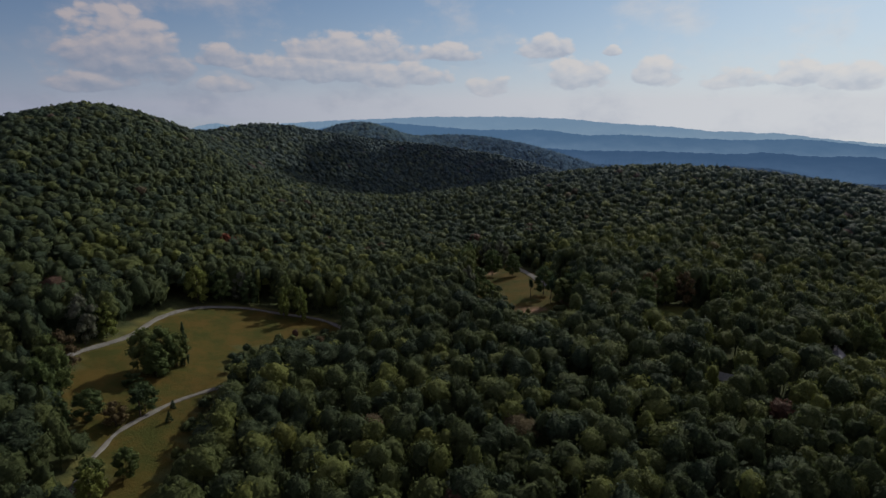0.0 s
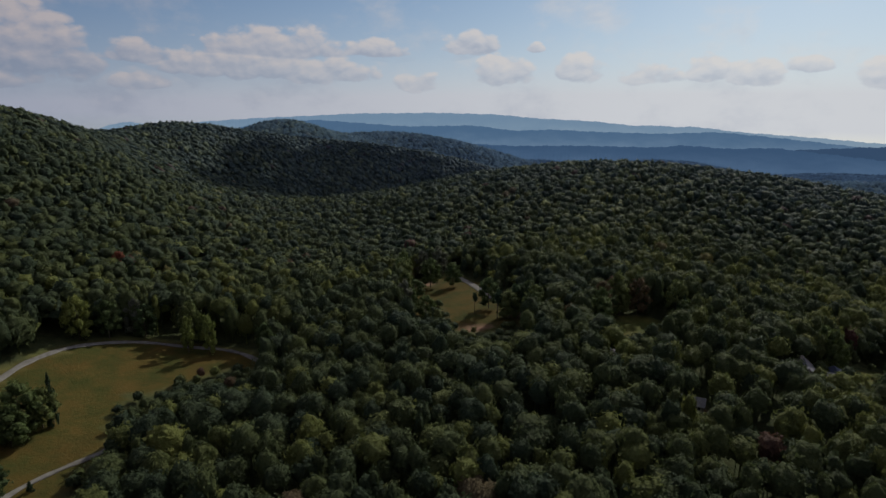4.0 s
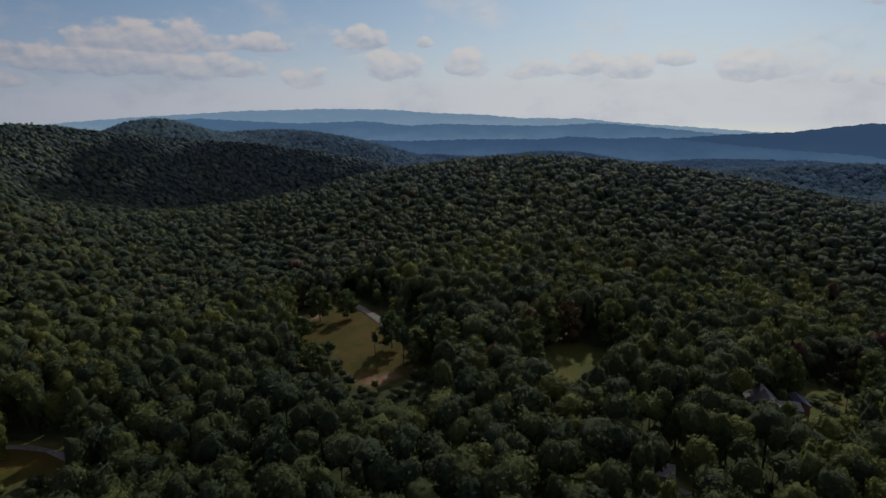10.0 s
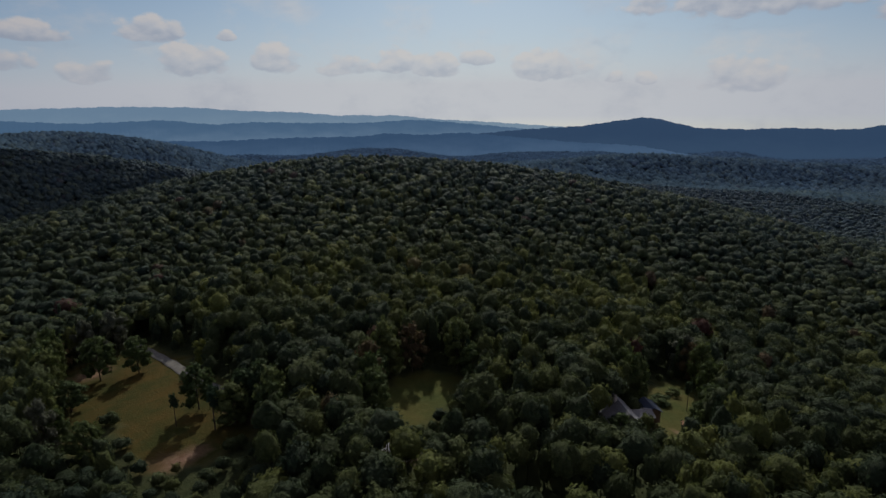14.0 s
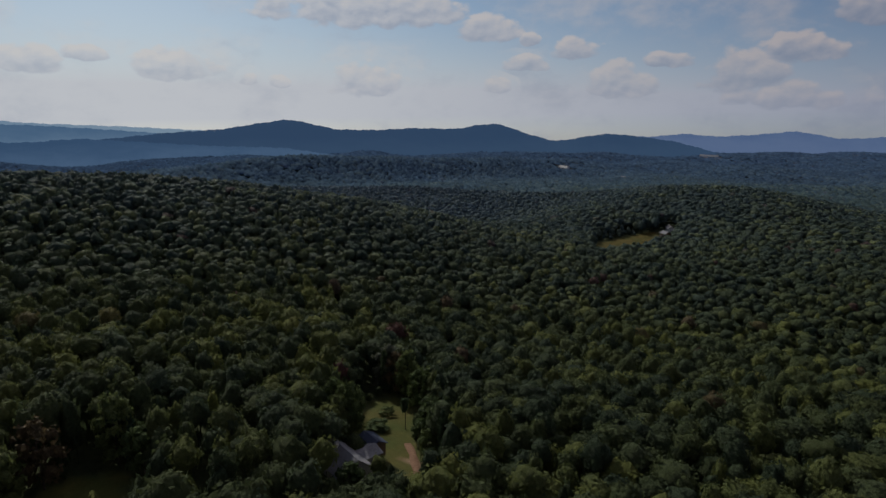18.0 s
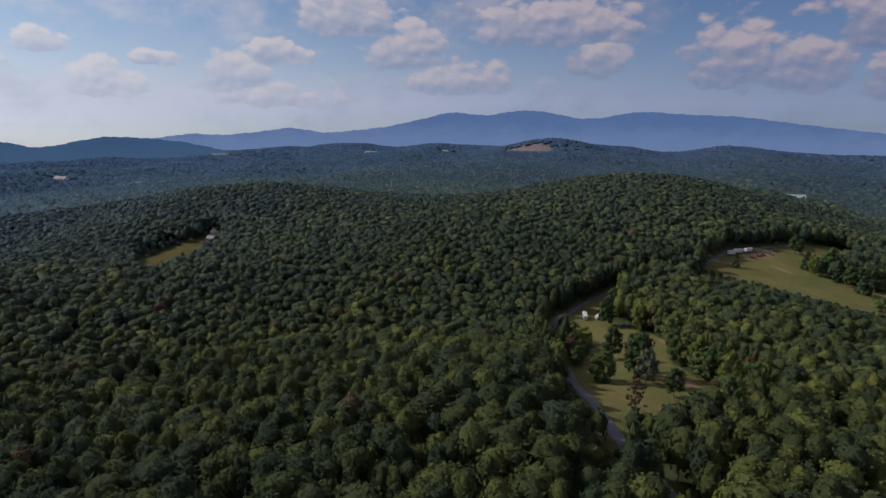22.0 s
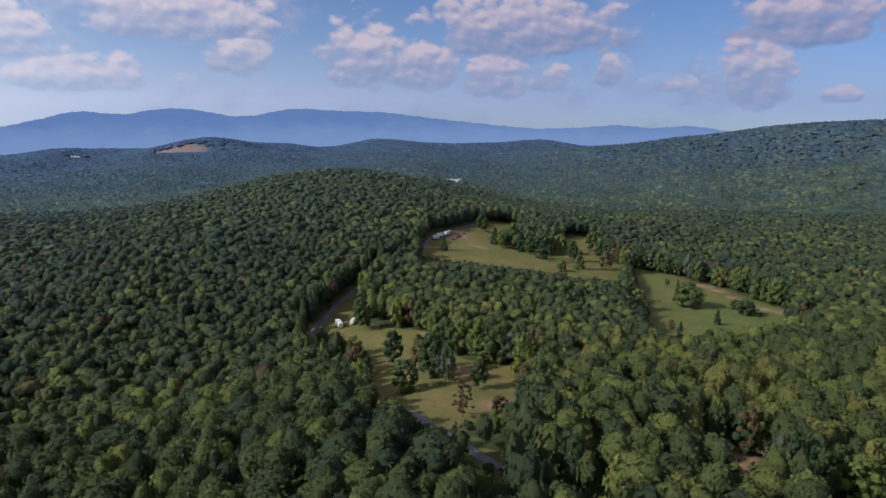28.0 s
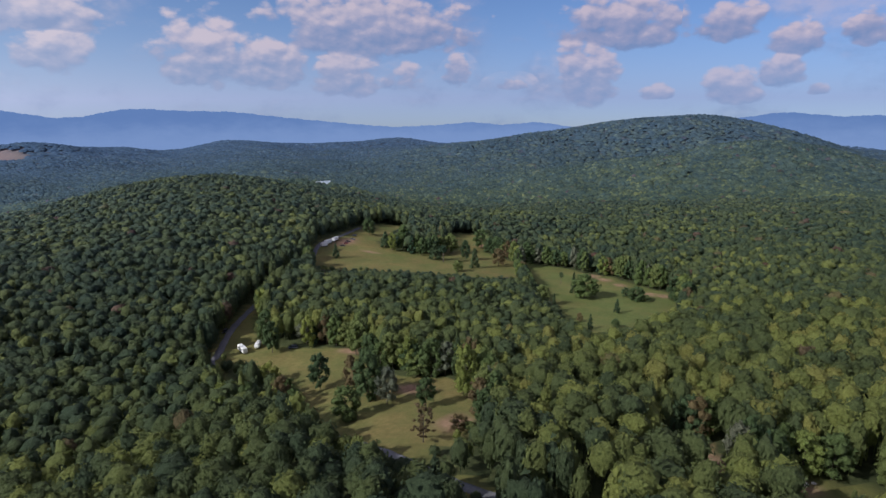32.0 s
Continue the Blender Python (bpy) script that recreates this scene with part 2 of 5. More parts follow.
def foliage(name, greens, leafy=True):
    """Leaves whose hue goes by the tree's own tone, with drifts over the woods; leaf shadows painted in as mottling,
    distance haze as blue.
    """
    m, n, shader = material(name, 0.7 if leafy else 1.0, 0.0, 0.12 if leafy else 0.0)
    at = place(n)
    tone = n.add("ShaderNodeAttribute")
    tone.attribute_name = "tone"
    base = n.ramp(tone.outputs["Fac"], *greens)
    drift = n.noise(at, 0.006, 3.0)
    base = n.mix(n.math("MULTIPLY", drift, 0.4), base, (0.058, 0.083, 0.034))
    # dark and bright grain painted in place of shadows among the leaves
    shade_grain = n.noise(at, 1.3 if leafy else 0.16, 5.0, 0.75)
    gain = n.math("MAXIMUM", n.math("MULTIPLY_ADD", shade_grain, 1.9, 0.20), 0.5)
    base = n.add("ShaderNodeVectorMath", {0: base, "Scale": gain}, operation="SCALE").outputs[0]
    # distance haze painted into the leaf colour, by the tree's blue and sunward values
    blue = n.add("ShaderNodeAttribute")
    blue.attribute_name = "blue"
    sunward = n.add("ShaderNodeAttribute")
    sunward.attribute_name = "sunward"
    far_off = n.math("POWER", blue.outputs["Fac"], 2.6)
    air = n.mix(sunward.outputs["Fac"], n.mix(far_off, *HAZE_TINT_AWAY), n.mix(far_off, *HAZE_TINT_SUNWARD))
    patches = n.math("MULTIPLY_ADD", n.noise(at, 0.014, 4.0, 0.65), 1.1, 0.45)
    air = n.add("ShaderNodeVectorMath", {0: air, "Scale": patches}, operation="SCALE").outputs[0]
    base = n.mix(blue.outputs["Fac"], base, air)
    # far woods: noise darkens the colour in place of shade between trees
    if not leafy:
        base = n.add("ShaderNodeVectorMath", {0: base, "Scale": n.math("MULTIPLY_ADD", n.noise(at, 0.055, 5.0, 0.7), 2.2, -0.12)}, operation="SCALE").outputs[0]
    n.links.new(base, shader.inputs["Base Color"])
    thin = n.add("ShaderNodeBsdfTranslucent", {"Color": base})
    both = n.add("ShaderNodeMixShader", {0: 0.24, 1: shader.outputs[0], 2: thin.outputs[0]})
    n.links.new(both.outputs[0], m.node_tree.nodes["Material Output"].inputs["Surface"])
    if leafy:
        bumped(n, shader, n.noise(at, 1.1, 5.0, 0.75), 1.0, 1.6)
    else:
        bumped(n, shader, n.noise(at, 0.16, 4.0, 0.7), 0.35, 2.0)
    return m


# painted haze colours, nearer and farther, away from the sun and towards it
HAZE_TINT_AWAY = ((0.034, 0.060, 0.098), (0.080, 0.130, 0.245))
HAZE_TINT_SUNWARD = ((0.122, 0.195, 0.270), (0.058, 0.112, 0.225))
GREENS = ((0.0, (0.030, 0.053, 0.040)), (0.30, (0.058, 0.082, 0.044)), (0.60, (0.103, 0.126, 0.046)), (0.84, (0.214, 0.238, 0.062)),
          (0.93, (0.232, 0.226, 0.063)), (0.955, (0.155, 0.121, 0.060)), (0.975, (0.129, 0.081, 0.057)), (1.0, (0.121, 0.052, 0.046)))
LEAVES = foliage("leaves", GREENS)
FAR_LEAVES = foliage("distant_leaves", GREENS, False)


def bark_material():
    m, n, shader = material("bark", 0.9)
    at = place(n)
    n.links.new(n.ramp(n.noise(at, 3.0, 4.0), (0.3, (0.05, 0.04, 0.03)), (0.7, (0.16, 0.13, 0.10))), shader.inputs["Base Color"])
    bumped(n, shader, n.noise(at, 8.0), 0.6, 0.1)
    return m


def ground_material():
    """Leaf litter under the trees; grass, dry grass and red clay in the open."""
    m, n, shader = material("ground", 0.95, 0.0, 0.1)
    at = place(n)
    grain = n.noise(at, 0.35, 5.0, 0.65)
    litter = n.ramp(grain, (0.3, (0.034, 0.046, 0.020)), (0.7, (0.076, 0.086, 0.036)))
    meadow, dry, clay, far_canopy, dark_grass = (n.add("ShaderNodeAttribute") for _ in range(5))
    dark_grass.attribute_name = "dark_grass"
    meadow.attribute_name, dry.attribute_name, clay.attribute_name, far_canopy.attribute_name = "meadow", "dry", "clay", "far_canopy"
    # with distance the litter takes on the blue-green of the haze-tinted canopy
    litter = n.mix(far_canopy.outputs["Fac"], litter, (0.030, 0.050, 0.055))
    patch = n.noise(at, 0.05, 4.0, 0.6)
    green = n.ramp(n.noise(at, 0.6, 4.0, 0.7), (0.25, (0.070, 0.098, 0.029)), (0.75, (0.132, 0.155, 0.048)))
    straw = n.ramp(n.noise(at, 0.45, 4.0, 0.7), (0.25, (0.124, 0.102, 0.036)), (0.75, (0.215, 0.172, 0.070)))
    rows = n.add("ShaderNodeTexWave", {"Vector": at, "Scale": 0.22, "Distortion": 3.0, "Detail": 2.0}).outputs["Fac"]
    much = n.math("ADD", dry.outputs["Fac"], n.math("MULTIPLY", n.math("SUBTRACT", patch, 0.5), 2.2), clamp=True)
    grass = n.mix(much, green, straw)
    grass = n.mix(n.math("MULTIPLY", rows, 0.12), grass, (0.12, 0.11, 0.04))
    # darker olive and brown grass, its share set meadow by meadow
    grass = n.mix(dark_grass.outputs["Fac"], grass, n.ramp(n.noise(at, 0.09, 5.0, 0.7), (0.38, (0.044, 0.052, 0.011)), (0.62, (0.094, 0.064, 0.015))))
    soil = n.ramp(grain, (0.3, (0.20, 0.115, 0.075)), (0.7, (0.36, 0.235, 0.165)))
    base = n.mix(meadow.outputs["Fac"], litter, grass)
    edge = n.math("ADD", clay.outputs["Fac"], n.math("MULTIPLY", n.math("SUBTRACT", n.noise(at, 0.22), 0.5), n.math("MULTIPLY", clay.outputs["Fac"], 1.6)), clamp=True)
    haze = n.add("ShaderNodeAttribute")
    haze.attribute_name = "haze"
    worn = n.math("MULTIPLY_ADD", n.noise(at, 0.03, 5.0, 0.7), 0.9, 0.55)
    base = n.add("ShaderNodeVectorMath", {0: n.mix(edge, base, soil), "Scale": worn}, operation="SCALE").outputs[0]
    # distance haze painted into the ground: blue-grey grows with the haze value
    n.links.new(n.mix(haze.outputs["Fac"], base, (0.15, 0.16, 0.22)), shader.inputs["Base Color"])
    bumped(n, shader, n.noise(at, 1.2, 5.0, 0.7), 0.8, 0.5)
    return m


def plain(name, dark, light, scale, rough=0.7, metal=0.0, bump=0.0, specular=0.3):
    """One colour with wear at two scales."""
    m, n, shader = material(name, rough, metal, specular)
    at = place(n)
    fine, wide = n.noise(at, scale, 4.0), n.noise(at, scale / 9, 3.0)
    n.links.new(n.ramp(n.math("MULTIPLY_ADD", fine, 0.6, n.math("MULTIPLY", wide, 0.4)), (0.3, dark), (0.7, light)), shader.inputs["Base Color"])
    if bump:
        bumped(n, shader, fine, 0.6, bump)
    return m


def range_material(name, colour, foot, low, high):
    """Far ranges as a plain backdrop that glows: the haze of the miles of air is painted in, paler at the foot."""
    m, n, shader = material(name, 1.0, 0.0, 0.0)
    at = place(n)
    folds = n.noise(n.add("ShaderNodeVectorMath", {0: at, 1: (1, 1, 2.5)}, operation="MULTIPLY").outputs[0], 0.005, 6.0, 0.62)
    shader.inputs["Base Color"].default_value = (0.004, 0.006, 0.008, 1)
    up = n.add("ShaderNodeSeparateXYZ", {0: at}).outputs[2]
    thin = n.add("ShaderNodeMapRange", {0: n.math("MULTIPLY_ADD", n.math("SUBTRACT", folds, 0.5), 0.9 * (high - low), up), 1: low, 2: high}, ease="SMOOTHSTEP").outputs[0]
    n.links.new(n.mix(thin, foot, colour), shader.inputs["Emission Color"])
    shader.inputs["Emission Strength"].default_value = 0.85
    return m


BARK, GROUND = bark_material(), ground_material()
# asphalt grey kept dark: the trees' shade on the lane is in its colour
ASPHALT = plain("shaded_asphalt", (0.085, 0.088, 0.095), (0.17, 0.17, 0.18), 1.2, 0.9, 0.0, 0.02)
DIRT = plain("red_dirt", (0.16, 0.085, 0.05), (0.30, 0.18, 0.11), 1.5, 0.95, 0.0, 0.05)
GRAVEL = plain("gravel", (0.11, 0.105, 0.09), (0.27, 0.26, 0.24), 0.5, 0.95, 0.0, 0.05)
CONCRETE = plain("concrete", (0.36, 0.35, 0.33), (0.55, 0.53, 0.50), 1.0, 0.9)

# ---- the land ----
def part(name, bm, mat, parent=None, label="", kind=""):
    """Links a bmesh as one mesh object, under a thing or a part if one is given."""
    mesh = bpy.data.meshes.new(name)
    bm.to_mesh(mesh)
    bm.free()
    mesh.materials.append(mat)
    ob = new(name, mesh)
    ob.parent = parent
    return tagged(ob, label, kind=kind)


# the land, shaped to fit the camera's view: a broad shoulder that falls away outwards, and the hills on it
def hill(x, y, px, py, height, along, across, turn=0.0):
    c, s = math.cos(radians(turn)), math.sin(radians(turn))
    u, v = (x - px) * c + (y - py) * s, (y - py) * c - (x - px) * s
    return height * np.exp(-0.5 * ((u / along) ** 2 + (v / across) ** 2))


def rolling(x, y):
    a = np.sin(x / 61 + 1.3 * np.sin(y / 83)) * np.sin(y / 57 + 0.7) * 2.2
    b = np.sin(x / 190 + 0.6 * np.sin(y / 140 + 2)) * np.cos(y / 230 + 0.4) * 7
    return a, b


def ground_height(x, y):
    x, y = np.asarray(x, float), np.asarray(y, float)
    r = np.hypot(x - 60, y - 110)
    z = 15 - 0.078 * np.sqrt(r * r + 200.0 ** 2)
    z = z + 0.050 * (np.sqrt((r - 2300) ** 2 + 300.0 ** 2) + r - 2300) / 2
    z = z + hill(x, y, -300, 511, 112, 246, 100, 102)
    z = z + hill(x, y, -250, 924, 92, 120, 117, -1)
    z = z + hill(x, y, -7, 1060, 78, 221, 108, -16)
    z = z + hill(x, y, -220, 1498, 154, 175, 179, -0)
    z = z + hill(x, y, 101, 1799, 122, 309, 144, -13)
    z = z + hill(x, y, 250, 524, 69, 242, 126, -27)
    z = z + hill(x, y, 742, 460, -39, 213, 122, -29)
    z = z + hill(x, y, 1277, 889, 59, 617, 82, -20)
    z = z + hill(x, y, 850, 104, 36, 198, 128, -1)
    z = z + hill(x, y, 765, -497, 56, 297, 145, -50)
    z = z + hill(x, y, 782, -1028, -48, 527, 413, 17)
    z = z + hill(x, y, 163, -2561, 194, 500, 261, 14)
    z = z + hill(x, y, -145, -1614, 99, 272, 196, 22)
    z = z + hill(x, y, 72, 259, 17, 78, 84, -0)
    z = z + hill(x, y, 190, 73, 11, 60, 58, 0)
    z = z + hill(x, y, 310, 113, -15, 69, 214, 11)
    z = z + hill(x, y, 187, -269, -14, 163, 145, 1)
    z = z + hill(x, y, 595, 201, -22, 132, 114, -3)
    z = z + hill(x, y, 3290, -1830, 68, 230, 115, 61)
    z = z + hill(x, y, 713, -735, 22, 75, 60, 20)
    z = z + hill(x, y, -60, 242, -1, 70, 60, -0)
    z = z + hill(x, y, 57, 812, -28, 150, 82, 28)
    a, b = rolling(x, y)
    near = np.clip((r - 250) / 500, 0, 1)
    far = np.clip((r - 1900) / 800, 0, 1)
    beyond = np.clip((r - 1150) / 600, 0, 1)
    z = z + beyond * 9 * np.sin(x / 143 + 1.3 * np.sin(y / 201)) * np.sin(y / 127 + 0.9 * np.sin(x / 233))
    z = z + far * 13 * np.sin(x / 330 + 1.1 * np.sin(y / 410)) * np.sin(y / 290 + 0.8 * np.sin(x / 520))
    return z + a * (0.4 + 0.6 * near) + b * near * (1 + np.clip((r - 900) / 900, 0, 2))


def inside(x, y, outline):
    """Which points lie within an outline."""
    x, y = np.asarray(x, float), np.asarray(y, float)
    hit = np.zeros(x.shape, bool)
    for (x0, y0), (x1, y1) in zip(outline, outline[1:] + outline[:1]):
        if y0 != y1:
            hit ^= ((y0 > y) != (y1 > y)) & (x < (x1 - x0) * (y - y0) / (y1 - y0) + x0)
    return hit


def away(x, y, line):
    """The distance from each point to a line of points."""
    x, y = np.asarray(x, float), np.asarray(y, float)
    best = np.full(x.shape, 1e9)
    for (x0, y0), (x1, y1) in zip(line, line[1:]):
        dx, dy = x1 - x0, y1 - y0
        s = np.clip(((x - x0) * dx + (y - y0) * dy) / (dx * dx + dy * dy), 0, 1)
        best = np.minimum(best, np.hypot(x - x0 - s * dx, y - y0 - s * dy))
    return best


# the clearings, with how dry their grass is
LOOP_MEADOW = [(-120, 171), (-124, 188), (-117, 204), (-114, 225), (-107, 244), (-91, 254), (-71, 256), (-46, 246), (-43, 237), (-63, 227), (-79, 211), (-74, 186), (-75, 170), (-74, 155), (-71, 137), (-72, 124), (-87, 122), (-85, 133), (-96, 145), (-111, 155)]
YARD = [(17, 343), (37, 344), (55, 317), (51, 287), (62, 264), (58, 249), (45, 246), (32, 250), (29, 270), (29, 290), (19, 270), (15, 281), (18, 301)]
GLADE = [(96, 251), (106, 261), (118, 258), (127, 250), (116, 241), (107, 234), (96, 230), (90, 238)]
HOUSE_MEADOW = [(183, 224), (198, 227), (208, 224), (201, 213), (175, 200), (160, 190), (157, 196), (164, 208), (170, 218)]
FAR_FIELD = [(560, 209), (603, 208), (636, 184), (661, 164), (652, 156), (606, 162), (594, 181), (564, 193)]
TRAILER_MEADOW = [(324, -27), (341, -57), (352, -85), (345, -84), (330, -59), (314, -47), (301, -46), (268, -50), (241, -24), (224, -18), (205, -20), (192, -9), (181, 18), (182, 28), (185, 44), (193, 51), (226, 38), (249, 17), (271, -6), (305, -24)]
UPPER_MEADOW = [(369, -174), (395, -209), (405, -242), (409, -287), (414, -331), (414, -379), (389, -390), (377, -317), (374, -284), (340, -269), (309, -282), (328, -333), (333, -394), (314, -409), (279, -316), (247, -292), (226, -222), (244, -211), (265, -211), (293, -205), (317, -198), (345, -186)]
GREEN_MEADOW = [(243, -296), (205, -288), (186, -271), (166, -263), (146, -240), (125, -222), (119, -173), (135, -150), (149, -105), (165, -100), (182, -126), (209, -201)]
CUT_BANK = [(100, 26), (98, 16), (88, 10), (85, 13), (74, 11), (75, 16), (92, 27)]
CUT_BANK_B = [(123, 14), (121, 5), (114, 4), (114, 12), (111, 17), (115, 24), (119, 20)]
BROWN_FIELD = [(3269, -1475), (3340, -1595), (3285, -1736), (3195, -1857), (3095, -1831), (3145, -1658)]
MEADOWS = ((LOOP_MEADOW, 0.62), (YARD, 0.85), (GLADE, 0.05), (HOUSE_MEADOW, 0.2), (FAR_FIELD, 0.7), (TRAILER_MEADOW, 0.6), (UPPER_MEADOW, 0.55), (GREEN_MEADOW, 0.15),
           (BROWN_FIELD, 1.3), (CUT_BANK, 0.3), (CUT_BANK_B, 0.8))
# the roads and tracks, with their half width
LOOP_ROAD = [(-131, 164), (-129, 177), (-125, 189), (-117, 205), (-114, 226), (-106, 242), (-90, 252), (-70, 252), (-56, 250), (-44, 241), (-33, 224)]
MEADOW_TRACK = [(-71, 188), (-74, 182), (-80, 175), (-85, 168), (-89, 159), (-92, 151), (-92, 143), (-92, 136), (-90, 125)]
LANE = [(118, 76), (153, 61), (174, 57), (201, 46), (223, 38), (246, 26), (290, 5), (322, -19), (328, -30), (343, -58), (354, -90), (369, -141), (384, -194), (405, -242), (407, -283), (412, -324)]
DRIVE = [(41, 349), (46, 329), (50, 308), (52, 293), (58, 279)]
HOUSE_TRACK = [(173, 202), (168, 198), (158, 192), (151, 188)]
CABIN_LANE = [(96, 183), (101, 177), (104, 173), (107, 167), (110, 160), (114, 152)]
ROADS = ((LOOP_ROAD, 1.1), (MEADOW_TRACK, 0.75), (LANE, 1.8), (DRIVE, 1.7), (HOUSE_TRACK, 1.0), (CABIN_LANE, 0.9))
# bare red earth: spot, reach
CLAY = ((3230, -1670, 260, 260), (181, -262, 9, 9), (170, -251, 7, 7), (158, -237, 6, 6), (147, -224, 6, 6), (137, -216, 6, 6), (129, -213, 6, 6), (394, -264, 9, 24), (113, 16, 8, 5), (119, 9, 6, 8), (362, -250, 12, 3), (300, 2, 8, 3), (96, 22, 5, 5),
        (86, 222, 6, 5), (97, 190, 4, 10), (62, 262, 8, 8), (40, 252, 9, 4), (26, 330, 6, 8), (215, -5, 9, 7), (262, -47, 12, 5), (188, 22, 6, 10), (164, 195, 2, 6), (290, -345, 12, 9))


def spline(line, step=3.0):
    """The line again, rounded off and in even steps."""
    p = np.array(line, float)
    out = []
    for i in range(len(p) - 1):
        a, b, c, d = p[max(i - 1, 0)], p[i], p[i + 1], p[min(i + 2, len(p) - 1)]
        for s in np.arange(0, 1, step / max(np.hypot(*(c - b)), step)):
            out.append(0.5 * (2 * b + (c - a) * s + (2 * a - 5 * b + 4 * c - d) * s * s + (3 * b - a - 3 * c + d) * s ** 3))
    return [tuple(q) for q in out + [p[-1]]]


ROAD_LINES = [(spline(line), half) for line, half in ROADS]


def array_mesh(name, verts, faces, mat, attributes=(), smooth=False):
    """A mesh from arrays of places and of triangles or quads."""
    mesh = bpy.data.meshes.new(name)
    k = faces.shape[1]
    mesh.vertices.add(len(verts))
    mesh.vertices.foreach_set("co", np.ascontiguousarray(verts, np.float32).ravel())
    mesh.loops.add(faces.size)
    mesh.loops.foreach_set("vertex_index", np.ascontiguousarray(faces, np.int32).ravel())
    mesh.polygons.add(len(faces))
    mesh.polygons.foreach_set("loop_start", np.arange(0, faces.size, k, dtype=np.int32))
    if smooth:
        mesh.polygons.foreach_set("use_smooth", np.ones(len(faces), bool))
    mesh.update(calc_edges=True)
    for key, values in attributes:
        mesh.attributes.new(key, "FLOAT", "POINT").data.foreach_set("value", np.ascontiguousarray(values, np.float32))
    mesh.materials.append(mat)
    return mesh


def make_ground():
    rings = [0.0]
    while rings[-1] < 4950:
        rings.append(rings[-1] + (8 if rings[-1] < 60 else 4.5 if rings[-1] < 480 else min(70, 4.5 + (rings[-1] - 480) * 0.022)))
    r, turns = np.array(rings[1:]), 480
    a = np.linspace(0, 2 * math.pi, turns, endpoint=False)
    x, y = 120 + np.outer(r, np.sin(a)), 40 + np.outer(r, np.cos(a))
    z = ground_height(x, y)
    i, j = np.meshgrid(np.arange(r.size - 1), np.arange(turns), indexing="ij")
    k = (j + 1) % turns
    quads = np.stack([i * turns + j, (i + 1) * turns + j, (i + 1) * turns + k, i * turns + k], -1).reshape(-1, 4)[:, ::-1]
    px, py = x.ravel(), y.ravel()
    meadow, dry, clay, dark_grass = np.zeros(px.size), np.full(px.size, 0.5), np.zeros(px.size), np.zeros(px.size)
    for outline, dryness in MEADOWS:
        hit = inside(px, py, outline)
        meadow[hit], dry[hit] = 1, dryness
        dark_grass[hit] = 0.9 if outline is LOOP_MEADOW else 0.95 if outline is YARD else 0.45 if outline in (GLADE, HOUSE_MEADOW) else 0.8 if outline is FAR_FIELD else 0
    for line, half in ROAD_LINES:
        meadow[away(px, py, line) < half + 2.5] = 1
    for cx, cy, sx, sy in CLAY:
        clay = np.maximum(clay, np.clip(1.6 - 1.6 * np.hypot((px - cx) / sx, (py - cy) / sy), 0, 1))
    mesh = array_mesh("ground", np.stack([px, py, z.ravel()], -1), quads, GROUND, (("meadow", meadow), ("dry", dry), ("clay", clay), ("dark_grass", dark_grass), ("haze", np.clip((np.hypot(px - 60, py - 90) - 900) / 5000, 0, 0.5)), ("far_canopy", np.clip((np.hypot(px - 60, py - 90) - 500) / 600, 0, 1))), True)
    tagged(new("ground", mesh), "rolling wooded land with meadows and leaf litter", "ground", kind="structure")


make_ground()


def make_road(name, line, half, label, mat):
    p = np.array(line)
    t = np.gradient(p, axis=0)
    t /= np.linalg.norm(t, axis=1)[:, None]
    side = np.stack([t[:, 1], -t[:, 0]], -1)
    verts, n = [], len(p)
    wob = 0.18 * np.sin(np.arange(n) * 1.7) + 0.12 * np.sin(np.arange(n) * 0.6)
    for off, lift in ((-1.0, 0.02), (-0.85, 0.22), (-0.45, 0.20), (0.0, 0.30), (0.45, 0.20), (0.85, 0.22), (1.0, 0.02)):
        q = p + side * (off * (half + wob * (abs(off) > 0.8)))[:, None]
        verts.append(np.column_stack([q, ground_height(q[:, 0], q[:, 1]) + lift + 0.12]))
    verts = np.concatenate(verts)
    quads = np.array([(c * n + i, c * n + i + 1, (c + 1) * n + i + 1, (c + 1) * n + i) for c in range(6) for i in range(n - 1)])
    tagged(new(name, array_mesh(name, verts, quads[:, ::-1], mat, (), True)), label, "road", kind="structure")


for (line, half), label in zip(ROAD_LINES, ("pale gravel road curving round a dry meadow", "two-rut gravel track across the meadow", "narrow grey country lane along the edge of the woods",
                                            "pale gravel drive through a grassy yard", "red dirt footpath beside a house", "pale gravel lane under trees")):
    make_road("road" if half > 1.5 else "track", line, half, label, DIRT if "dirt" in label else ASPHALT if "lane along" in label else GRAVEL)


# distant ranges, one behind another: the crest by heading and height
PALE_CREST = ((-24.1, -33), (-22.4, 3), (-20.3, -24), (-14.7, 8), (-11.0, 28), (-6.1, 46), (-2.8, 62), (3.2, 69), (4.5, 73), (11.1, 64), (15.0, 37), (20.2, 21), (24.4, -11), (25.5, 0), (27.4, -13), (29.1, -6), (32.5, -37), (36.3, -55), (38.4, -64), (43.6, -92), (45.7, -104), (55.2, -138))
MIDDLE_CREST = ((-13.3, -22), (-6.5, 24), (-1.9, 1), (2.3, -19), (8.9, -8), (12.7, -42), (16.5, -30), (19.8, -40), (26.1, -47), (31.0, -28), (33.9, -43), (38.0, -69), (41.9, -96), (46.6, -130))
LOW_CREST = ((-8, -70), (2.7, -45), (7.6, -93), (12.6, -105), (18.7, -97), (26, -97), (28.2, -80), (32, -93), (35.5, -80), (41.2, -110), (46, -135), (52, -150))
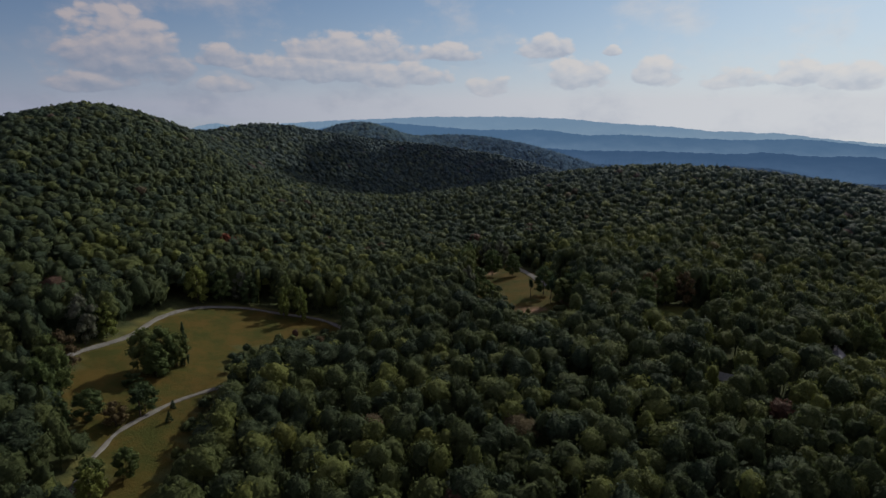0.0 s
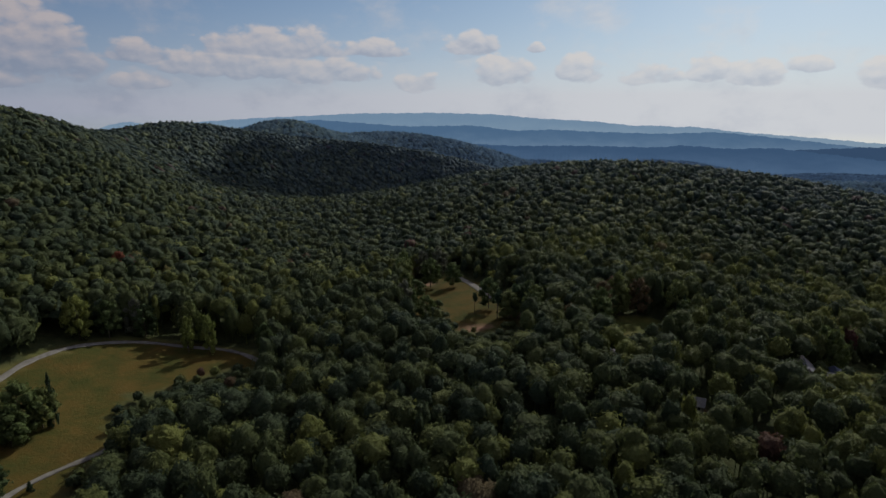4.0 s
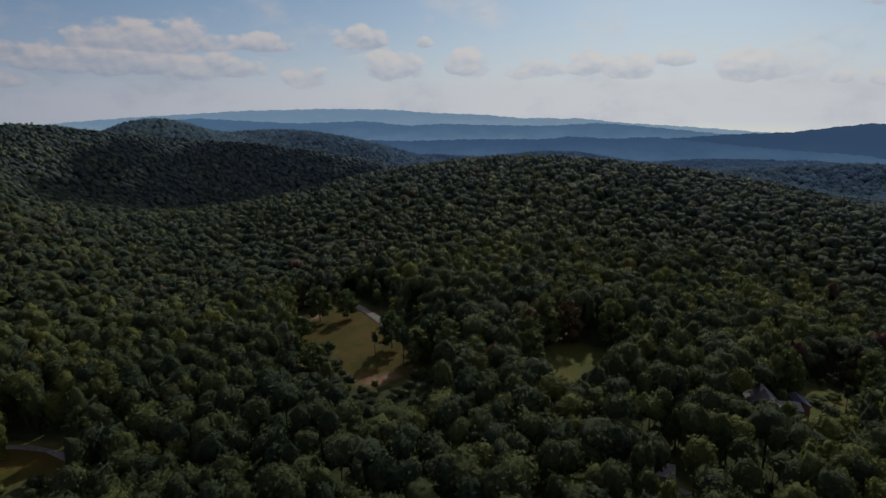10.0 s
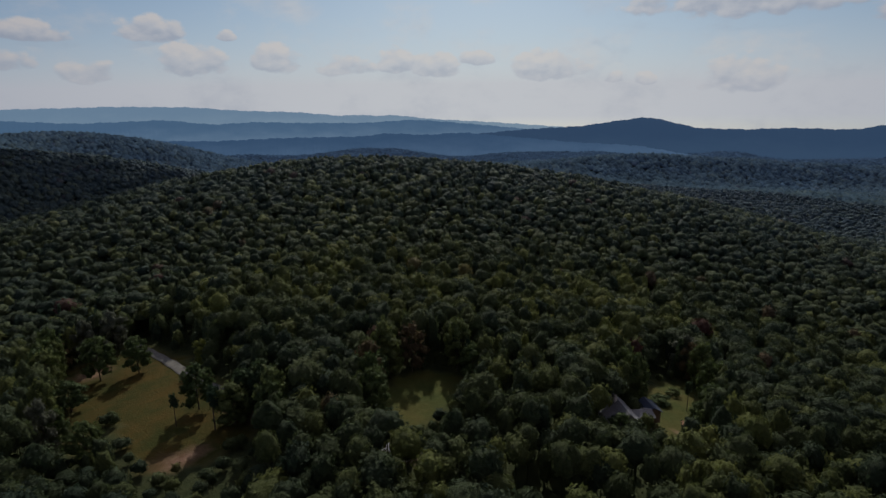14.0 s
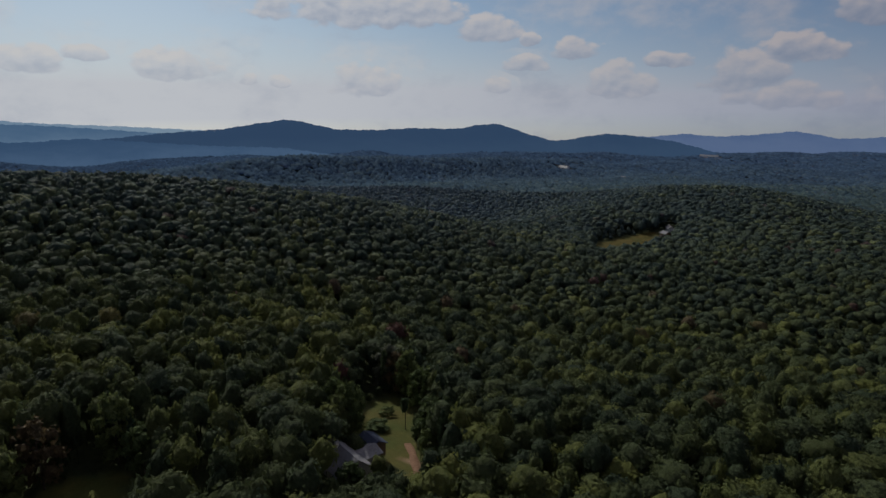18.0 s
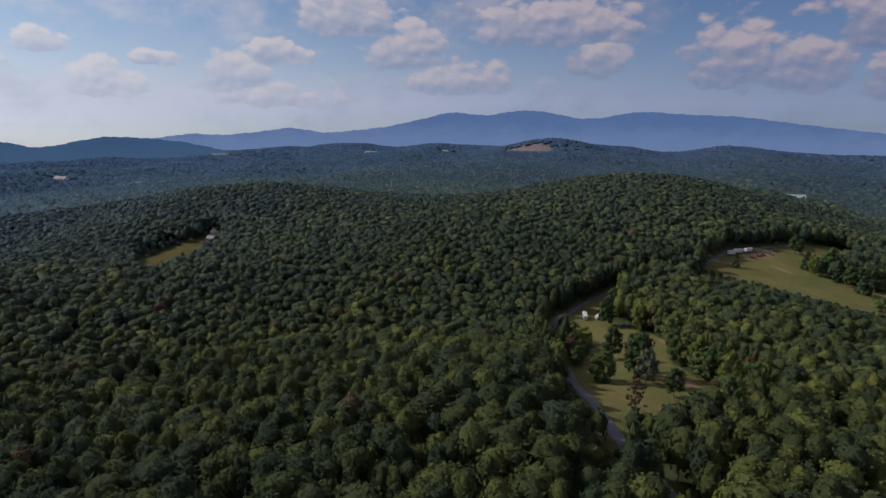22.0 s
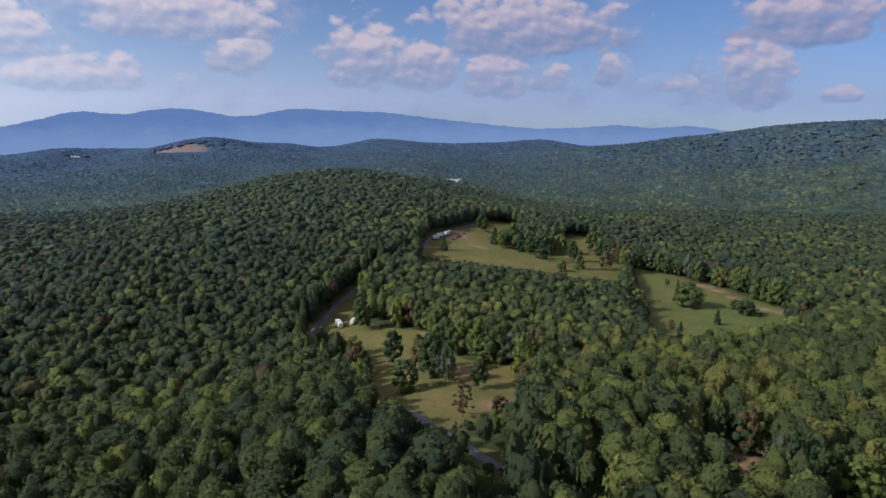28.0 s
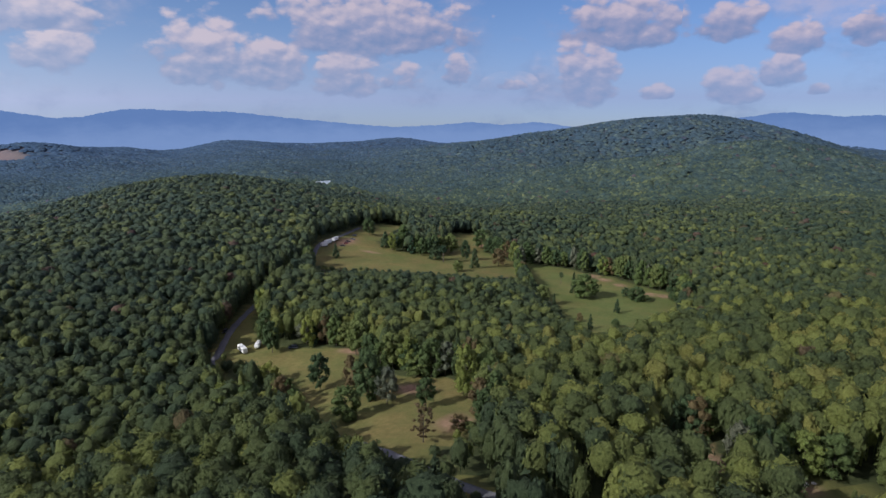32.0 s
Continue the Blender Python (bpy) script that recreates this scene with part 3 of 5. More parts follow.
TWIN_CREST = ((35.5, -114), (42.0, -76), (46.9, -59), (49.5, -32), (52.7, -4), (54.8, -34), (56.9, -67), (61.0, -71), (63.9, -59), (68.5, -64), (70.2, -40), (72.3, -29), (74.0, -66), (75.3, -96), (76.3, -109), (77.3, -130), (78.2, -131), (81.2, -94), (82.8, -82), (85.9, -101), (88.5, -122), (91.7, -175))
LONG_CREST = ((84.4, -135), (86.5, -136), (89.2, -109), (91.8, -126), (95.1, -105), (97.8, -76), (101.0, -120), (104.3, -97), (106.9, -75), (108.3, -50), (110.0, -23), (112.8, 32), (116.3, 4), (118.7, 38), (120.8, 44), (122.7, 21), (124.9, -15), (127.1, -8), (129.0, 27), (131.0, 39), (133.9, 22), (138.7, 10), (142.0, -23), (145.2, -51), (150.1, -90), (153.3, -109), (157.4, -97), (160.8, -74), (163.5, -98), (166.9, -74), (170.4, -112), (182.3, -100), (183.2, -54), (185.4, -26), (187.8, 4), (192.2, -24), (194.7, -4))


def make_range(name, far, deep, crest, mat, label, seed=0.0):
    heads = np.arange(crest[0][0] - 6, crest[-1][0] + 6, 0.1)
    foot = 100 - far * math.tan(radians(5.2))
    at = [crest[0][0] - 6, *(c[0] for c in crest), crest[-1][0] + 6]
    up = [foot, *(c[1] for c in crest), foot]
    top = np.interp(heads, at, up)
    bell = np.exp(-0.5 * (np.arange(-12, 13) / 5.0) ** 2)
    top = np.convolve(np.pad(top, 12, mode="edge"), bell / bell.sum(), mode="valid")
    top += np.sin(heads * 3.1 + seed) * 1.6 + np.sin(heads * 7.7 + 2 * seed) * 1.2 + np.sin(heads * 17.3 + seed) * 0.9 + np.sin(heads * 31 + seed) * 0.6
    a = np.radians(heads)
    steps = np.linspace(-1, 1, 17)
    verts = []
    for s in steps:
        spur = 0.12 * np.sin(heads * 0.9 + 4 * s + seed) * np.sin(heads * 0.37 + seed) * (1 - abs(s)) * (abs(s) > 0.05)
        shape = np.clip((0.5 + 0.5 * math.cos(math.pi * s)) * (1 - np.abs(spur)), 0, 1)
        d = far + s * deep
        verts.append(np.stack([60 + d * np.sin(a), 110 + d * np.cos(a), foot - 40 + (top - foot + 40) * shape], -1))
    n = heads.size
    verts = np.concatenate(verts)
    i, j = np.meshgrid(np.arange(len(steps) - 1), np.arange(n - 1), indexing="ij")
    quads = np.stack([i * n + j, i * n + j + 1, (i + 1) * n + j + 1, (i + 1) * n + j], -1).reshape(-1, 4)
    tagged(new(name, array_mesh(name, verts, quads[:, ::-1], mat, (), True)), label, "mountain range", kind="backdrop")


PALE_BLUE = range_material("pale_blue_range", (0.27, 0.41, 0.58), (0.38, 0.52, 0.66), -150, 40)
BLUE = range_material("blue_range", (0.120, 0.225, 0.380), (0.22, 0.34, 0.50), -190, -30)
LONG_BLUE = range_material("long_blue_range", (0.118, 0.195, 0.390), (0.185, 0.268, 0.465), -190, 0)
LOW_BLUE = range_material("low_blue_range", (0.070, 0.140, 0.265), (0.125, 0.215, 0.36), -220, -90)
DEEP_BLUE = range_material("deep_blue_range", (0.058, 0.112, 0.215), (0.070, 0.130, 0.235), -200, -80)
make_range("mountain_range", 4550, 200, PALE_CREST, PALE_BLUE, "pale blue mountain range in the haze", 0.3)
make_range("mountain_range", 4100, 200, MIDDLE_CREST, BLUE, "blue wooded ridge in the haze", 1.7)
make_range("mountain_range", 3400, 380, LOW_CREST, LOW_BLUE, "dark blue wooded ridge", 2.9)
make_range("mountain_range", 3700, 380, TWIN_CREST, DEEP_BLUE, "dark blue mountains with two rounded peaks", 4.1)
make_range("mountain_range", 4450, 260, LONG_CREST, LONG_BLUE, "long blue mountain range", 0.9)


# ---- the woods ----
def ball():
    """An icosahedron: places and triangles."""
    g = (1 + 5 ** 0.5) / 2
    v = np.array([(-1, g, 0), (1, g, 0), (-1, -g, 0), (1, -g, 0), (0, -1, g), (0, 1, g), (0, -1, -g), (0, 1, -g), (g, 0, -1), (g, 0, 1), (-g, 0, -1), (-g, 0, 1)])
    near = np.linalg.norm(v[:, None] - v[None], axis=-1)
    faces = [(a, b, c) for a in range(12) for b in range(a + 1, 12) for c in range(b + 1, 12) if max(near[a, b], near[b, c], near[a, c]) < 2.1]
    out = []
    for a, b, c in faces:
        flip = np.dot(np.cross(v[b] - v[a], v[c] - v[a]), v[a]) < 0
        out.append((a, c, b) if flip else (a, b, c))
    return v / np.linalg.norm(v[0]), np.array(out)


BALL_VERTS, BALL_FACES = ball()


def lobed(rng, lobes, segs, rings, reach, pointed=False):
    """The leafy outside of a crown: the outline of many rounded boughs, as a grid of directions and their reach."""
    k = np.arange(lobes)
    turn, up = 2.4 * k + rng.uniform(-0.6, 0.6, lobes), np.clip(1 - 1.35 * (k + 0.3) / lobes + rng.uniform(-0.1, 0.1, lobes), -0.5, 1)
    flat = np.sqrt(1 - up * up)
    seat = np.stack([flat * np.cos(turn), flat * np.sin(turn), up], -1) * rng.uniform(0.50, 0.68, (lobes, 1))
    size = rng.uniform(0.34, 0.50, lobes)

    def extent(way):
        along = way @ seat.T
        inside_by = along ** 2 - (seat ** 2).sum(1) + size ** 2
        hit = np.where(inside_by > 0, along + np.sqrt(np.maximum(inside_by, 0)), 0.0)
        far = np.maximum(hit.max(-1), 0.60)
        if pointed:
            far = far * (0.62 + 0.38 * np.clip(way[..., 2], 0, 1) ** 3)
        return far

    th = np.radians(reach) * (np.arange(rings) + 1) / rings
    ph = 2 * math.pi * np.arange(segs) / segs
    ways = np.stack([np.outer(np.sin(th), np.cos(ph)), np.outer(np.sin(th), np.sin(ph)), np.outer(np.cos(th), np.ones(segs))], -1).reshape(-1, 3)
    ways = np.concatenate([np.array([(0.0, 0.0, 1.0)]), ways])
    return ways, extent


def crown(rng, lobes, segs, rings, tufts, tuft, pointed=False, trunk=0, base=0.70, up=0.27, reach=118):
    """A crown one metre in radius and one high: rounded boughs of leaves, and loose sprays that stand off them."""
    ways, extent = lobed(rng, lobes, segs, rings, reach, pointed)
    if pointed:
        base, up = 0.50, 0.50
    shape = np.array((0.72 if pointed else 1.0, 0.72 if pointed else 1.0, up))
    core = 0.92 if tufts > 60 else 0.95
    verts = [ways * (core * extent(ways) * rng.uniform(0.82, 1.16, len(ways)))[:, None] * shape + (0, 0, base)]
    faces = [(0, 1 + k, 1 + (k + 1) % segs) for k in range(segs)]
    for r in range(rings - 1):
        for k in range(segs):
            a, b = 1 + r * segs + k, 1 + r * segs + (k + 1) % segs
            faces += [(a, a + segs, b + segs), (a, b + segs, b)]
    faces, count = [np.array(faces)], len(ways)
    for i in range(tufts):
        way = rng.normal(size=3)
        way[2] = abs(way[2]) * 1.1 - (0.35 if reach < 130 else 0.8)
        way /= np.linalg.norm(way)
        q = way * extent(way[None])[0] * rng.uniform(core, 1.09)
        lean = way * 0.9 + (0, 0, 0.12) + rng.normal(size=3) * 0.5
        u = np.cross(lean, rng.normal(size=3))
        u /= np.linalg.norm(u)
        w = np.cross(lean, u)
        w /= np.linalg.norm(w)
        s = tuft * rng.uniform(0.55, 1.45)
        verts.append(np.array([q + u * s, q + (-0.5 * u + 0.87 * w) * s, q + (-0.5 * u - 0.87 * w) * s]) * shape + (0, 0, base))
        faces.append(np.array([(0, 1, 2)]) + count)
        count += 3
    if trunk:
        ring = np.array([(math.cos(k * 2 * math.pi / trunk), math.sin(k * 2 * math.pi / trunk)) for k in range(trunk)])
        verts.append(np.concatenate([np.column_stack([ring * 0.055, np.full(trunk, -0.02)]), np.column_stack([ring * 0.03, np.full(trunk, 0.6)])]))
        faces.append(np.array([f for k in range(trunk) for f in ((k, (k + 1) % trunk, trunk + k), ((k + 1) % trunk, trunk + (k + 1) % trunk, trunk + k))]) + count)
    return np.concatenate(verts), np.concatenate(faces)


def low_crown(rng):
    """A far tree as its sunlit cap alone: an uneven ring and a top."""
    turn = np.arange(5) * math.pi / 2.5 + rng.uniform(-0.3, 0.3, 5)
    out = rng.uniform(0.8, 1.2, 5)
    ring = np.column_stack([out * np.cos(turn), out * np.sin(turn), rng.uniform(0.48, 0.60, 5)])
    top = np.array([(rng.uniform(-0.25, 0.25), rng.uniform(-0.25, 0.25), rng.uniform(0.84, 0.94))])
    return np.concatenate([ring, top]), np.array([(k, (k + 1) % 5, 5) for k in range(5)])


TRACK = [(row[1], row[2]) for row in ROWS[::4]] + [ROWS[-1][1:3]]
BARE = [(148, 205, 8.5), (85, 229, 6), (97, 188, 7), (104, 176, 6), (116, 223, 4), (62, 269, 4), (663, 147, 14), (713, -735, 26), (303, -47, 8), (1788, 288, 34), (2016, 515, 36), (3599, 30, 60), (3680, -1371, 60), (3324, -762, 50)]


def scatter(rng, near, far, spacing, hidden=False):
    """Spots for trees at that distance from the flight, clear of meadows, roads and buildings."""
    reach = far + 150
    k = np.arange(-reach, reach, spacing)
    x, y = np.meshgrid(60 + k, 90 + k)
    x = (x + rng.uniform(-0.42, 0.42, x.shape) * spacing + (np.arange(len(k)) % 2)[:, None] * spacing / 2).ravel()
    y = (y + rng.uniform(-0.42, 0.42, y.shape) * spacing).ravel()
    d = np.hypot(x - 60, y - 90)
    x, y = x[d < reach], y[d < reach]
    d = away(x, y, TRACK)
    keep = (d >= near) & (d < far)
    x, y, d = x[keep], y[keep], d[keep]
    head = np.degrees(np.arctan2(x - 60, y - 90))
    seen = np.where(d < 280, (head > -90) | (head < -140), (head > -62) | (head < -155))
    seen = seen if not hidden else (~seen & (head < -62) & (head > -155))
    x, y, d = x[seen], y[seen], d[seen]
    ok = np.ones(x.size, bool)
    if near < 1500:
        for outline, _ in MEADOWS:
            ok &= ~inside(x, y, outline)
        for line, half in ROAD_LINES:
            ok &= away(x, y, line) > half + 2.2
    else:
        ok &= ~inside(x, y, BROWN_FIELD)
    for bx, by, gap in BARE:
        ok &= np.hypot(x - bx, y - by) > gap
    return x[ok], y[ok], d[ok]


# camera spots that see into each clearing; trees in the way are lowered
SUN_WAY = (math.sin(radians(SUN_HEADING)) / math.tan(radians(SUN_HEIGHT)), math.cos(radians(SUN_HEADING)) / math.tan(radians(SUN_HEIGHT)))


def sunny(outline, share):
    """The middle of a clearing, and the point high up from which the sun reaches it."""
    cx, cy = np.mean(np.array(outline), axis=0)
    core = [(cx + share * (x - cx), cy + share * (y - cy)) for x, y in outline]
    return core, cx + 3000 * SUN_WAY[0], cy + 3000 * SUN_WAY[1], 3000


CABIN_STRIP = [(94, 193), (101, 181), (104.5, 172), (107.5, 163), (108.5, 164), (105.5, 173), (102, 182), (95, 194)]
HOUSE_PLOT = [(144, 203), (150, 200), (156, 205), (152, 211), (146, 211)]
HOUSE_LAWN = [(183, 224), (198, 226), (206, 222), (199, 213), (178, 204)]
FAR_HOUSE = [(650, 140), (676, 140), (676, 158), (650, 158)]
LANE_STRIP = [(x + 2, y + 1) for x, y in LANE[7:11]] + [(x - 4, y - 2) for x, y in LANE[10:6:-1]]
LANE_END = [(158, 64), (168, 57), (178, 52), (180, 56), (170, 62), (160, 69)]
VIEWS = (sunny(YARD, 0.75), sunny(HOUSE_MEADOW, 0.7), sunny(GREEN_MEADOW, 0.8), sunny(FAR_FIELD, 0.7), (YARD, 2, 25, 100), (LOOP_MEADOW, 0, 6, 100), (YARD, 16, 95, 98), (GLADE, 26, 112, 98), (HOUSE_MEADOW, 38, 133, 97), (HOUSE_LAWN, 6, 65, 100), (CABIN_STRIP, 6, 65, 100), (TRAILER_MEADOW, 118, 174, 97), (UPPER_MEADOW, 118, 174, 97),
         (GREEN_MEADOW, 118, 174, 97), (FAR_FIELD, 52, 146, 97), (HOUSE_PLOT, 44, 140, 97), (LANE_END, 118, 174, 97), (LANE_STRIP, 130, 175, 97), (FAR_HOUSE, 58, 152, 96), (CUT_BANK_B, 118, 174, 97), (BROWN_FIELD, 90, 171, 97), sunny(CUT_BANK_B, 0.9), (CUT_BANK, 118, 174, 97))


def stature(x, y, z, tall):
    """How much of its height each tree may reach: those that would hide a clearing from the camera or the sun are
    lowered to fit.
    """
    share = np.ones(x.size)
    for outline, vx, vy, vz in VIEWS:
        dist = np.hypot(x - vx, y - vy)
        close = (np.hypot(x - outline[0][0], y - outline[0][1]) < 400)
        for part_of in (1.0, 0.85, 0.7, 0.55, 0.4, 0.28):
            h = tall * part_of
            reach = h * dist / np.maximum(vz - z - h, 5)
            hides = inside(x + (x - vx) / dist * reach, y + (y - vy) / dist * reach, outline)
            share = np.where(close & hides, np.minimum(share, part_of * 0.8), share)
    return share


def plant(name, label, rng, spots, kinds, mat, wide, tall, smooth=False, drape=False):
    """One sheet of woods: every tree a crown of its own, turned, stretched and toned by chance."""
    x, y = spots
    n = x.size
    z = ground_height(x, y)
    which = rng.integers(0, len(kinds), n)
    stand = np.sin(x / 47 + 2 * np.sin(y / 90)) * np.sin(y / 53 + np.sin(x / 70))
    tone = np.clip(0.10 + rng.beta(1.7, 2.0, n) * 0.74 + 0.10 * stand, 0, 0.93)
    young = np.exp(-((x - 135) ** 2 + (y + 5) ** 2) / (2 * 80.0 ** 2)) + 0.6 * np.exp(-((x - 20) ** 2 + (y + 60) ** 2) / (2 * 110.0 ** 2))
    tone = np.clip(tone + 0.20 * young, 0, 0.93)
    odd = rng.uniform(size=n)
    tone = np.where(odd > 0.990, rng.uniform(0.94, 1.0, n), tone)
    high = tall * rng.uniform(0.82, 1.13, n) * (1 + 0.06 * stand)
    broad = wide * np.clip(np.exp(rng.normal(0, 0.2, n)), 0.65, 1.5)
    share = stature(x, y, z, high)
    high, broad = high * share, broad * (0.35 + 0.65 * share)
    turn = rng.uniform(0, 2 * math.pi, n)
    # share of painted haze: grows with distance, faster towards the sun
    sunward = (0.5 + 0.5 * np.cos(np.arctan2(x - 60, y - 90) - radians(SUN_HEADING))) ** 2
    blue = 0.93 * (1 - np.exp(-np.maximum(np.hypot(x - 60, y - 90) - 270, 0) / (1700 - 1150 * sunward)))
    verts, faces, tones, blues, suns, count = [], [], [], [], [], 0
    for k, (v, f) in enumerate(kinds):
        mine = np.nonzero(which == k)[0]
        c, s = np.cos(turn[mine])[:, None], np.sin(turn[mine])[:, None]
        b, h = broad[mine][:, None], high[mine][:, None]
        q = np.stack([(v[:, 0] * c - v[:, 1] * s) * b + x[mine][:, None], (v[:, 0] * s + v[:, 1] * c) * b + y[mine][:, None], v[:, 2] * h + z[mine][:, None]], -1)
        if drape:
            q[..., 2] += ground_height(q[..., 0], q[..., 1]) - z[mine][:, None]
        verts.append(q.reshape(-1, 3))
        faces.append((f[None] + (np.arange(len(mine)) * len(v))[:, None, None]).reshape(-1, 3) + count)
        tones.append(np.repeat(tone[mine], len(v)))
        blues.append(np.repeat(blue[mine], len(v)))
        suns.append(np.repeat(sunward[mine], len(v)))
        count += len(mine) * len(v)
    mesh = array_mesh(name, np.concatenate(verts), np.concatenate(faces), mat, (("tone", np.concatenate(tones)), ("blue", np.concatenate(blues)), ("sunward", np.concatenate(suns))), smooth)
    return tagged(new(name, mesh), label, "woods", kind="stuff")


EDGE_TREES = []


def make_woods():
    rng = np.random.default_rng(7)
    near = scatter(rng, 0, 185, 5.7)
    beyond = scatter(rng, 185, 430, 5.1)
    x, y, d = (np.concatenate(pair) for pair in zip(near, beyond))
    edge = np.full(x.size, 1e9)
    for outline in (LOOP_MEADOW, YARD, GLADE, HOUSE_MEADOW, TRAILER_MEADOW, UPPER_MEADOW, GREEN_MEADOW, CUT_BANK, CUT_BANK_B):
        edge = np.minimum(edge, away(x, y, outline + outline[:1]))
    z = ground_height(x, y)
    grown = stature(x, y, z, np.full(x.size, 17.5))
    rim = np.nonzero((edge < 5.0) & (grown > 0.45))[0]
    rim = rim[:: max(1, math.ceil(rim.size / 290))]
    for i in rim:
        EDGE_TREES.append((float(x[i]), float(y[i]), 17.0 * float(grown[i] * rng.uniform(0.75, 1.1)), 4.4 * float(rng.uniform(0.75, 1.15) * (0.4 + 0.6 * grown[i]))))
    rest = np.ones(x.size, bool)
    rest[rim] = False
    lane = np.minimum(away(x, y, ROAD_LINES[2][0]), away(x, y, ROAD_LINES[0][0]))
    fringe = ((edge < 10) | (lane < 9)) & rest
    rest &= ~fringe
    kinds = [crown(rng, 15, 9, 5, 120, 0.15, False, 3, 0.52, 0.48, 142) for _ in range(8)] + [crown(rng, 14, 8, 5, 120, 0.14, True, 3)]
    plant("woodland_edge", "leafy green trees along the edges of clearings", rng, (x[fringe], y[fringe]), kinds, LEAVES, 3.4, 16.0)
    fine = (d < 185) & rest
    kinds = [crown(rng, 13, 11, 4, 150, 0.115, False, 3) for _ in range(12)] + [crown(rng, 14, 8, 5, 150, 0.13, True, 3)]
    plant("woodland", "dense green broadleaf woodland with a few pines", rng, (x[fine], y[fine]), kinds, LEAVES, 3.75, 17.0)
    fair = (d >= 185) & rest
    kinds = [crown(rng, 10, 7, 3, 20, 0.24, up=0.21) for _ in range(14)] + [crown(rng, 9, 6, 3, 20, 0.22, True)]
    plant("woodland", "green broadleaf woods on rolling ground", rng, (x[fair], y[fair]), kinds, LEAVES, 3.6, 16.5)
    low_kinds = [low_crown(rng) for _ in range(10)]
    plant("undergrowth", "lower trees filling the gaps in the woods", rng, (x[fair] + 2.6, y[fair] + 2.2), low_kinds, LEAVES, 3.8, 13.0, smooth=True)
    x, y, d = scatter(rng, 430, 950, 6.5)
    edge = away(x, y, ROAD_LINES[2][0])
    for outline in (UPPER_MEADOW, GREEN_MEADOW, FAR_FIELD):
        edge = np.minimum(edge, away(x, y, outline + outline[:1]))
    fringe = edge < 13
    kinds = [crown(rng, 12, 7, 4, 40, 0.22, False, 3, 0.52, 0.48, 142) for _ in range(8)]
    plant("woodland_edge", "leafy green trees along the far meadows", rng, (x[fringe], y[fringe]), kinds, LEAVES, 3.8, 16.0)
    x, y = x[~fringe], y[~fringe]
    kinds = [crown(rng, 7, 6, 2, 4, 0.38, up=0.19) for _ in range(14)]
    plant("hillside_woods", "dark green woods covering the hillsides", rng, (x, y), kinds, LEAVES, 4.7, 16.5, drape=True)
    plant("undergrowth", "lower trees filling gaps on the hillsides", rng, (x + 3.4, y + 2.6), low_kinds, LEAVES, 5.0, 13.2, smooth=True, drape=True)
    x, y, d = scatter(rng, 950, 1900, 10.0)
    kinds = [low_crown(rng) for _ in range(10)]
    plant("distant_woods", "green woods on the hills beyond, tinted blue with haze", rng, (x, y), kinds, FAR_LEAVES, 8.2, 16, smooth=True, drape=True)
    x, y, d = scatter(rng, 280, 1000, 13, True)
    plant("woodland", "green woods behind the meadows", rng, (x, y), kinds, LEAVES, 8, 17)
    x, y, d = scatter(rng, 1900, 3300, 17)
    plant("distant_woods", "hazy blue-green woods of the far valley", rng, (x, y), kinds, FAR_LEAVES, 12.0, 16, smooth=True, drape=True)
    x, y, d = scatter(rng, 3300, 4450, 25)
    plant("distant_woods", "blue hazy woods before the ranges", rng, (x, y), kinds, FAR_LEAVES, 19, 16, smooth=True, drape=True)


make_woods()


def make_cloud():
    """The cumulus overhead that shades the hills beyond the valley."""
    rng = np.random.default_rng(5)
    verts, faces = [], []
    for i in range(480):
        spot = np.array((793, 1738, 830)) + np.clip(rng.normal(size=3), -2, 2) * np.array((110, 88, 16))
        verts.append(BALL_VERTS * rng.uniform(0.8, 1.2, (12, 1)) * rng.uniform(16, 38) * np.array((1, 1, 0.6)) + spot)
        faces.append(BALL_FACES + 12 * i)
    white = plain("cloud_white", (0.75, 0.75, 0.78), (0.85, 0.85, 0.86), 0.02, 1.0)
    tagged(new("cloud", array_mesh("cloud", np.concatenate(verts), np.concatenate(faces), white, (), True)), "white cumulus cloud high over the hills", "cloud", kind="backdrop")


make_cloud()


# ---- trees that stand apart ----
def tone_leaves(name, stops):
    """Leaves of a tree that stands alone, toned by chance from tree to tree."""
    m, n, shader = material(name, 0.7, 0.0, 0.12)
    at = place(n)
    luck = n.add("ShaderNodeObjectInfo").outputs["Random"]
    base = n.ramp(luck, *stops)
    # noise grain in the colour stands in for shadows among the leaves
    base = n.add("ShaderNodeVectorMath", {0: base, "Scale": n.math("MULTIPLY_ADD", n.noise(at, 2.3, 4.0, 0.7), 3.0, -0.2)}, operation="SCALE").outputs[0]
    n.links.new(base, shader.inputs["Base Color"])
    bumped(n, shader, n.noise(at, 3.2, 4.0, 0.75), 1.0, 0.9)
    thin = n.add("ShaderNodeBsdfTranslucent", {"Color": base})
    both = n.add("ShaderNodeMixShader", {0: 0.24, 1: shader.outputs[0], 2: thin.outputs[0]})
    n.links.new(both.outputs[0], m.node_tree.nodes["Material Output"].inputs["Surface"])
    return m


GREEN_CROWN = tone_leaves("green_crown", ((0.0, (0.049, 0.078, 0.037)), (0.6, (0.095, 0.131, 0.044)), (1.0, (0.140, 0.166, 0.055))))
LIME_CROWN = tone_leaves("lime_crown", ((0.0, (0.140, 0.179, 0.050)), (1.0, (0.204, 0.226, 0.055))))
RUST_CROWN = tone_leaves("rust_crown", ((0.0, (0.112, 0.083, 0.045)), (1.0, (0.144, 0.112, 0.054))))
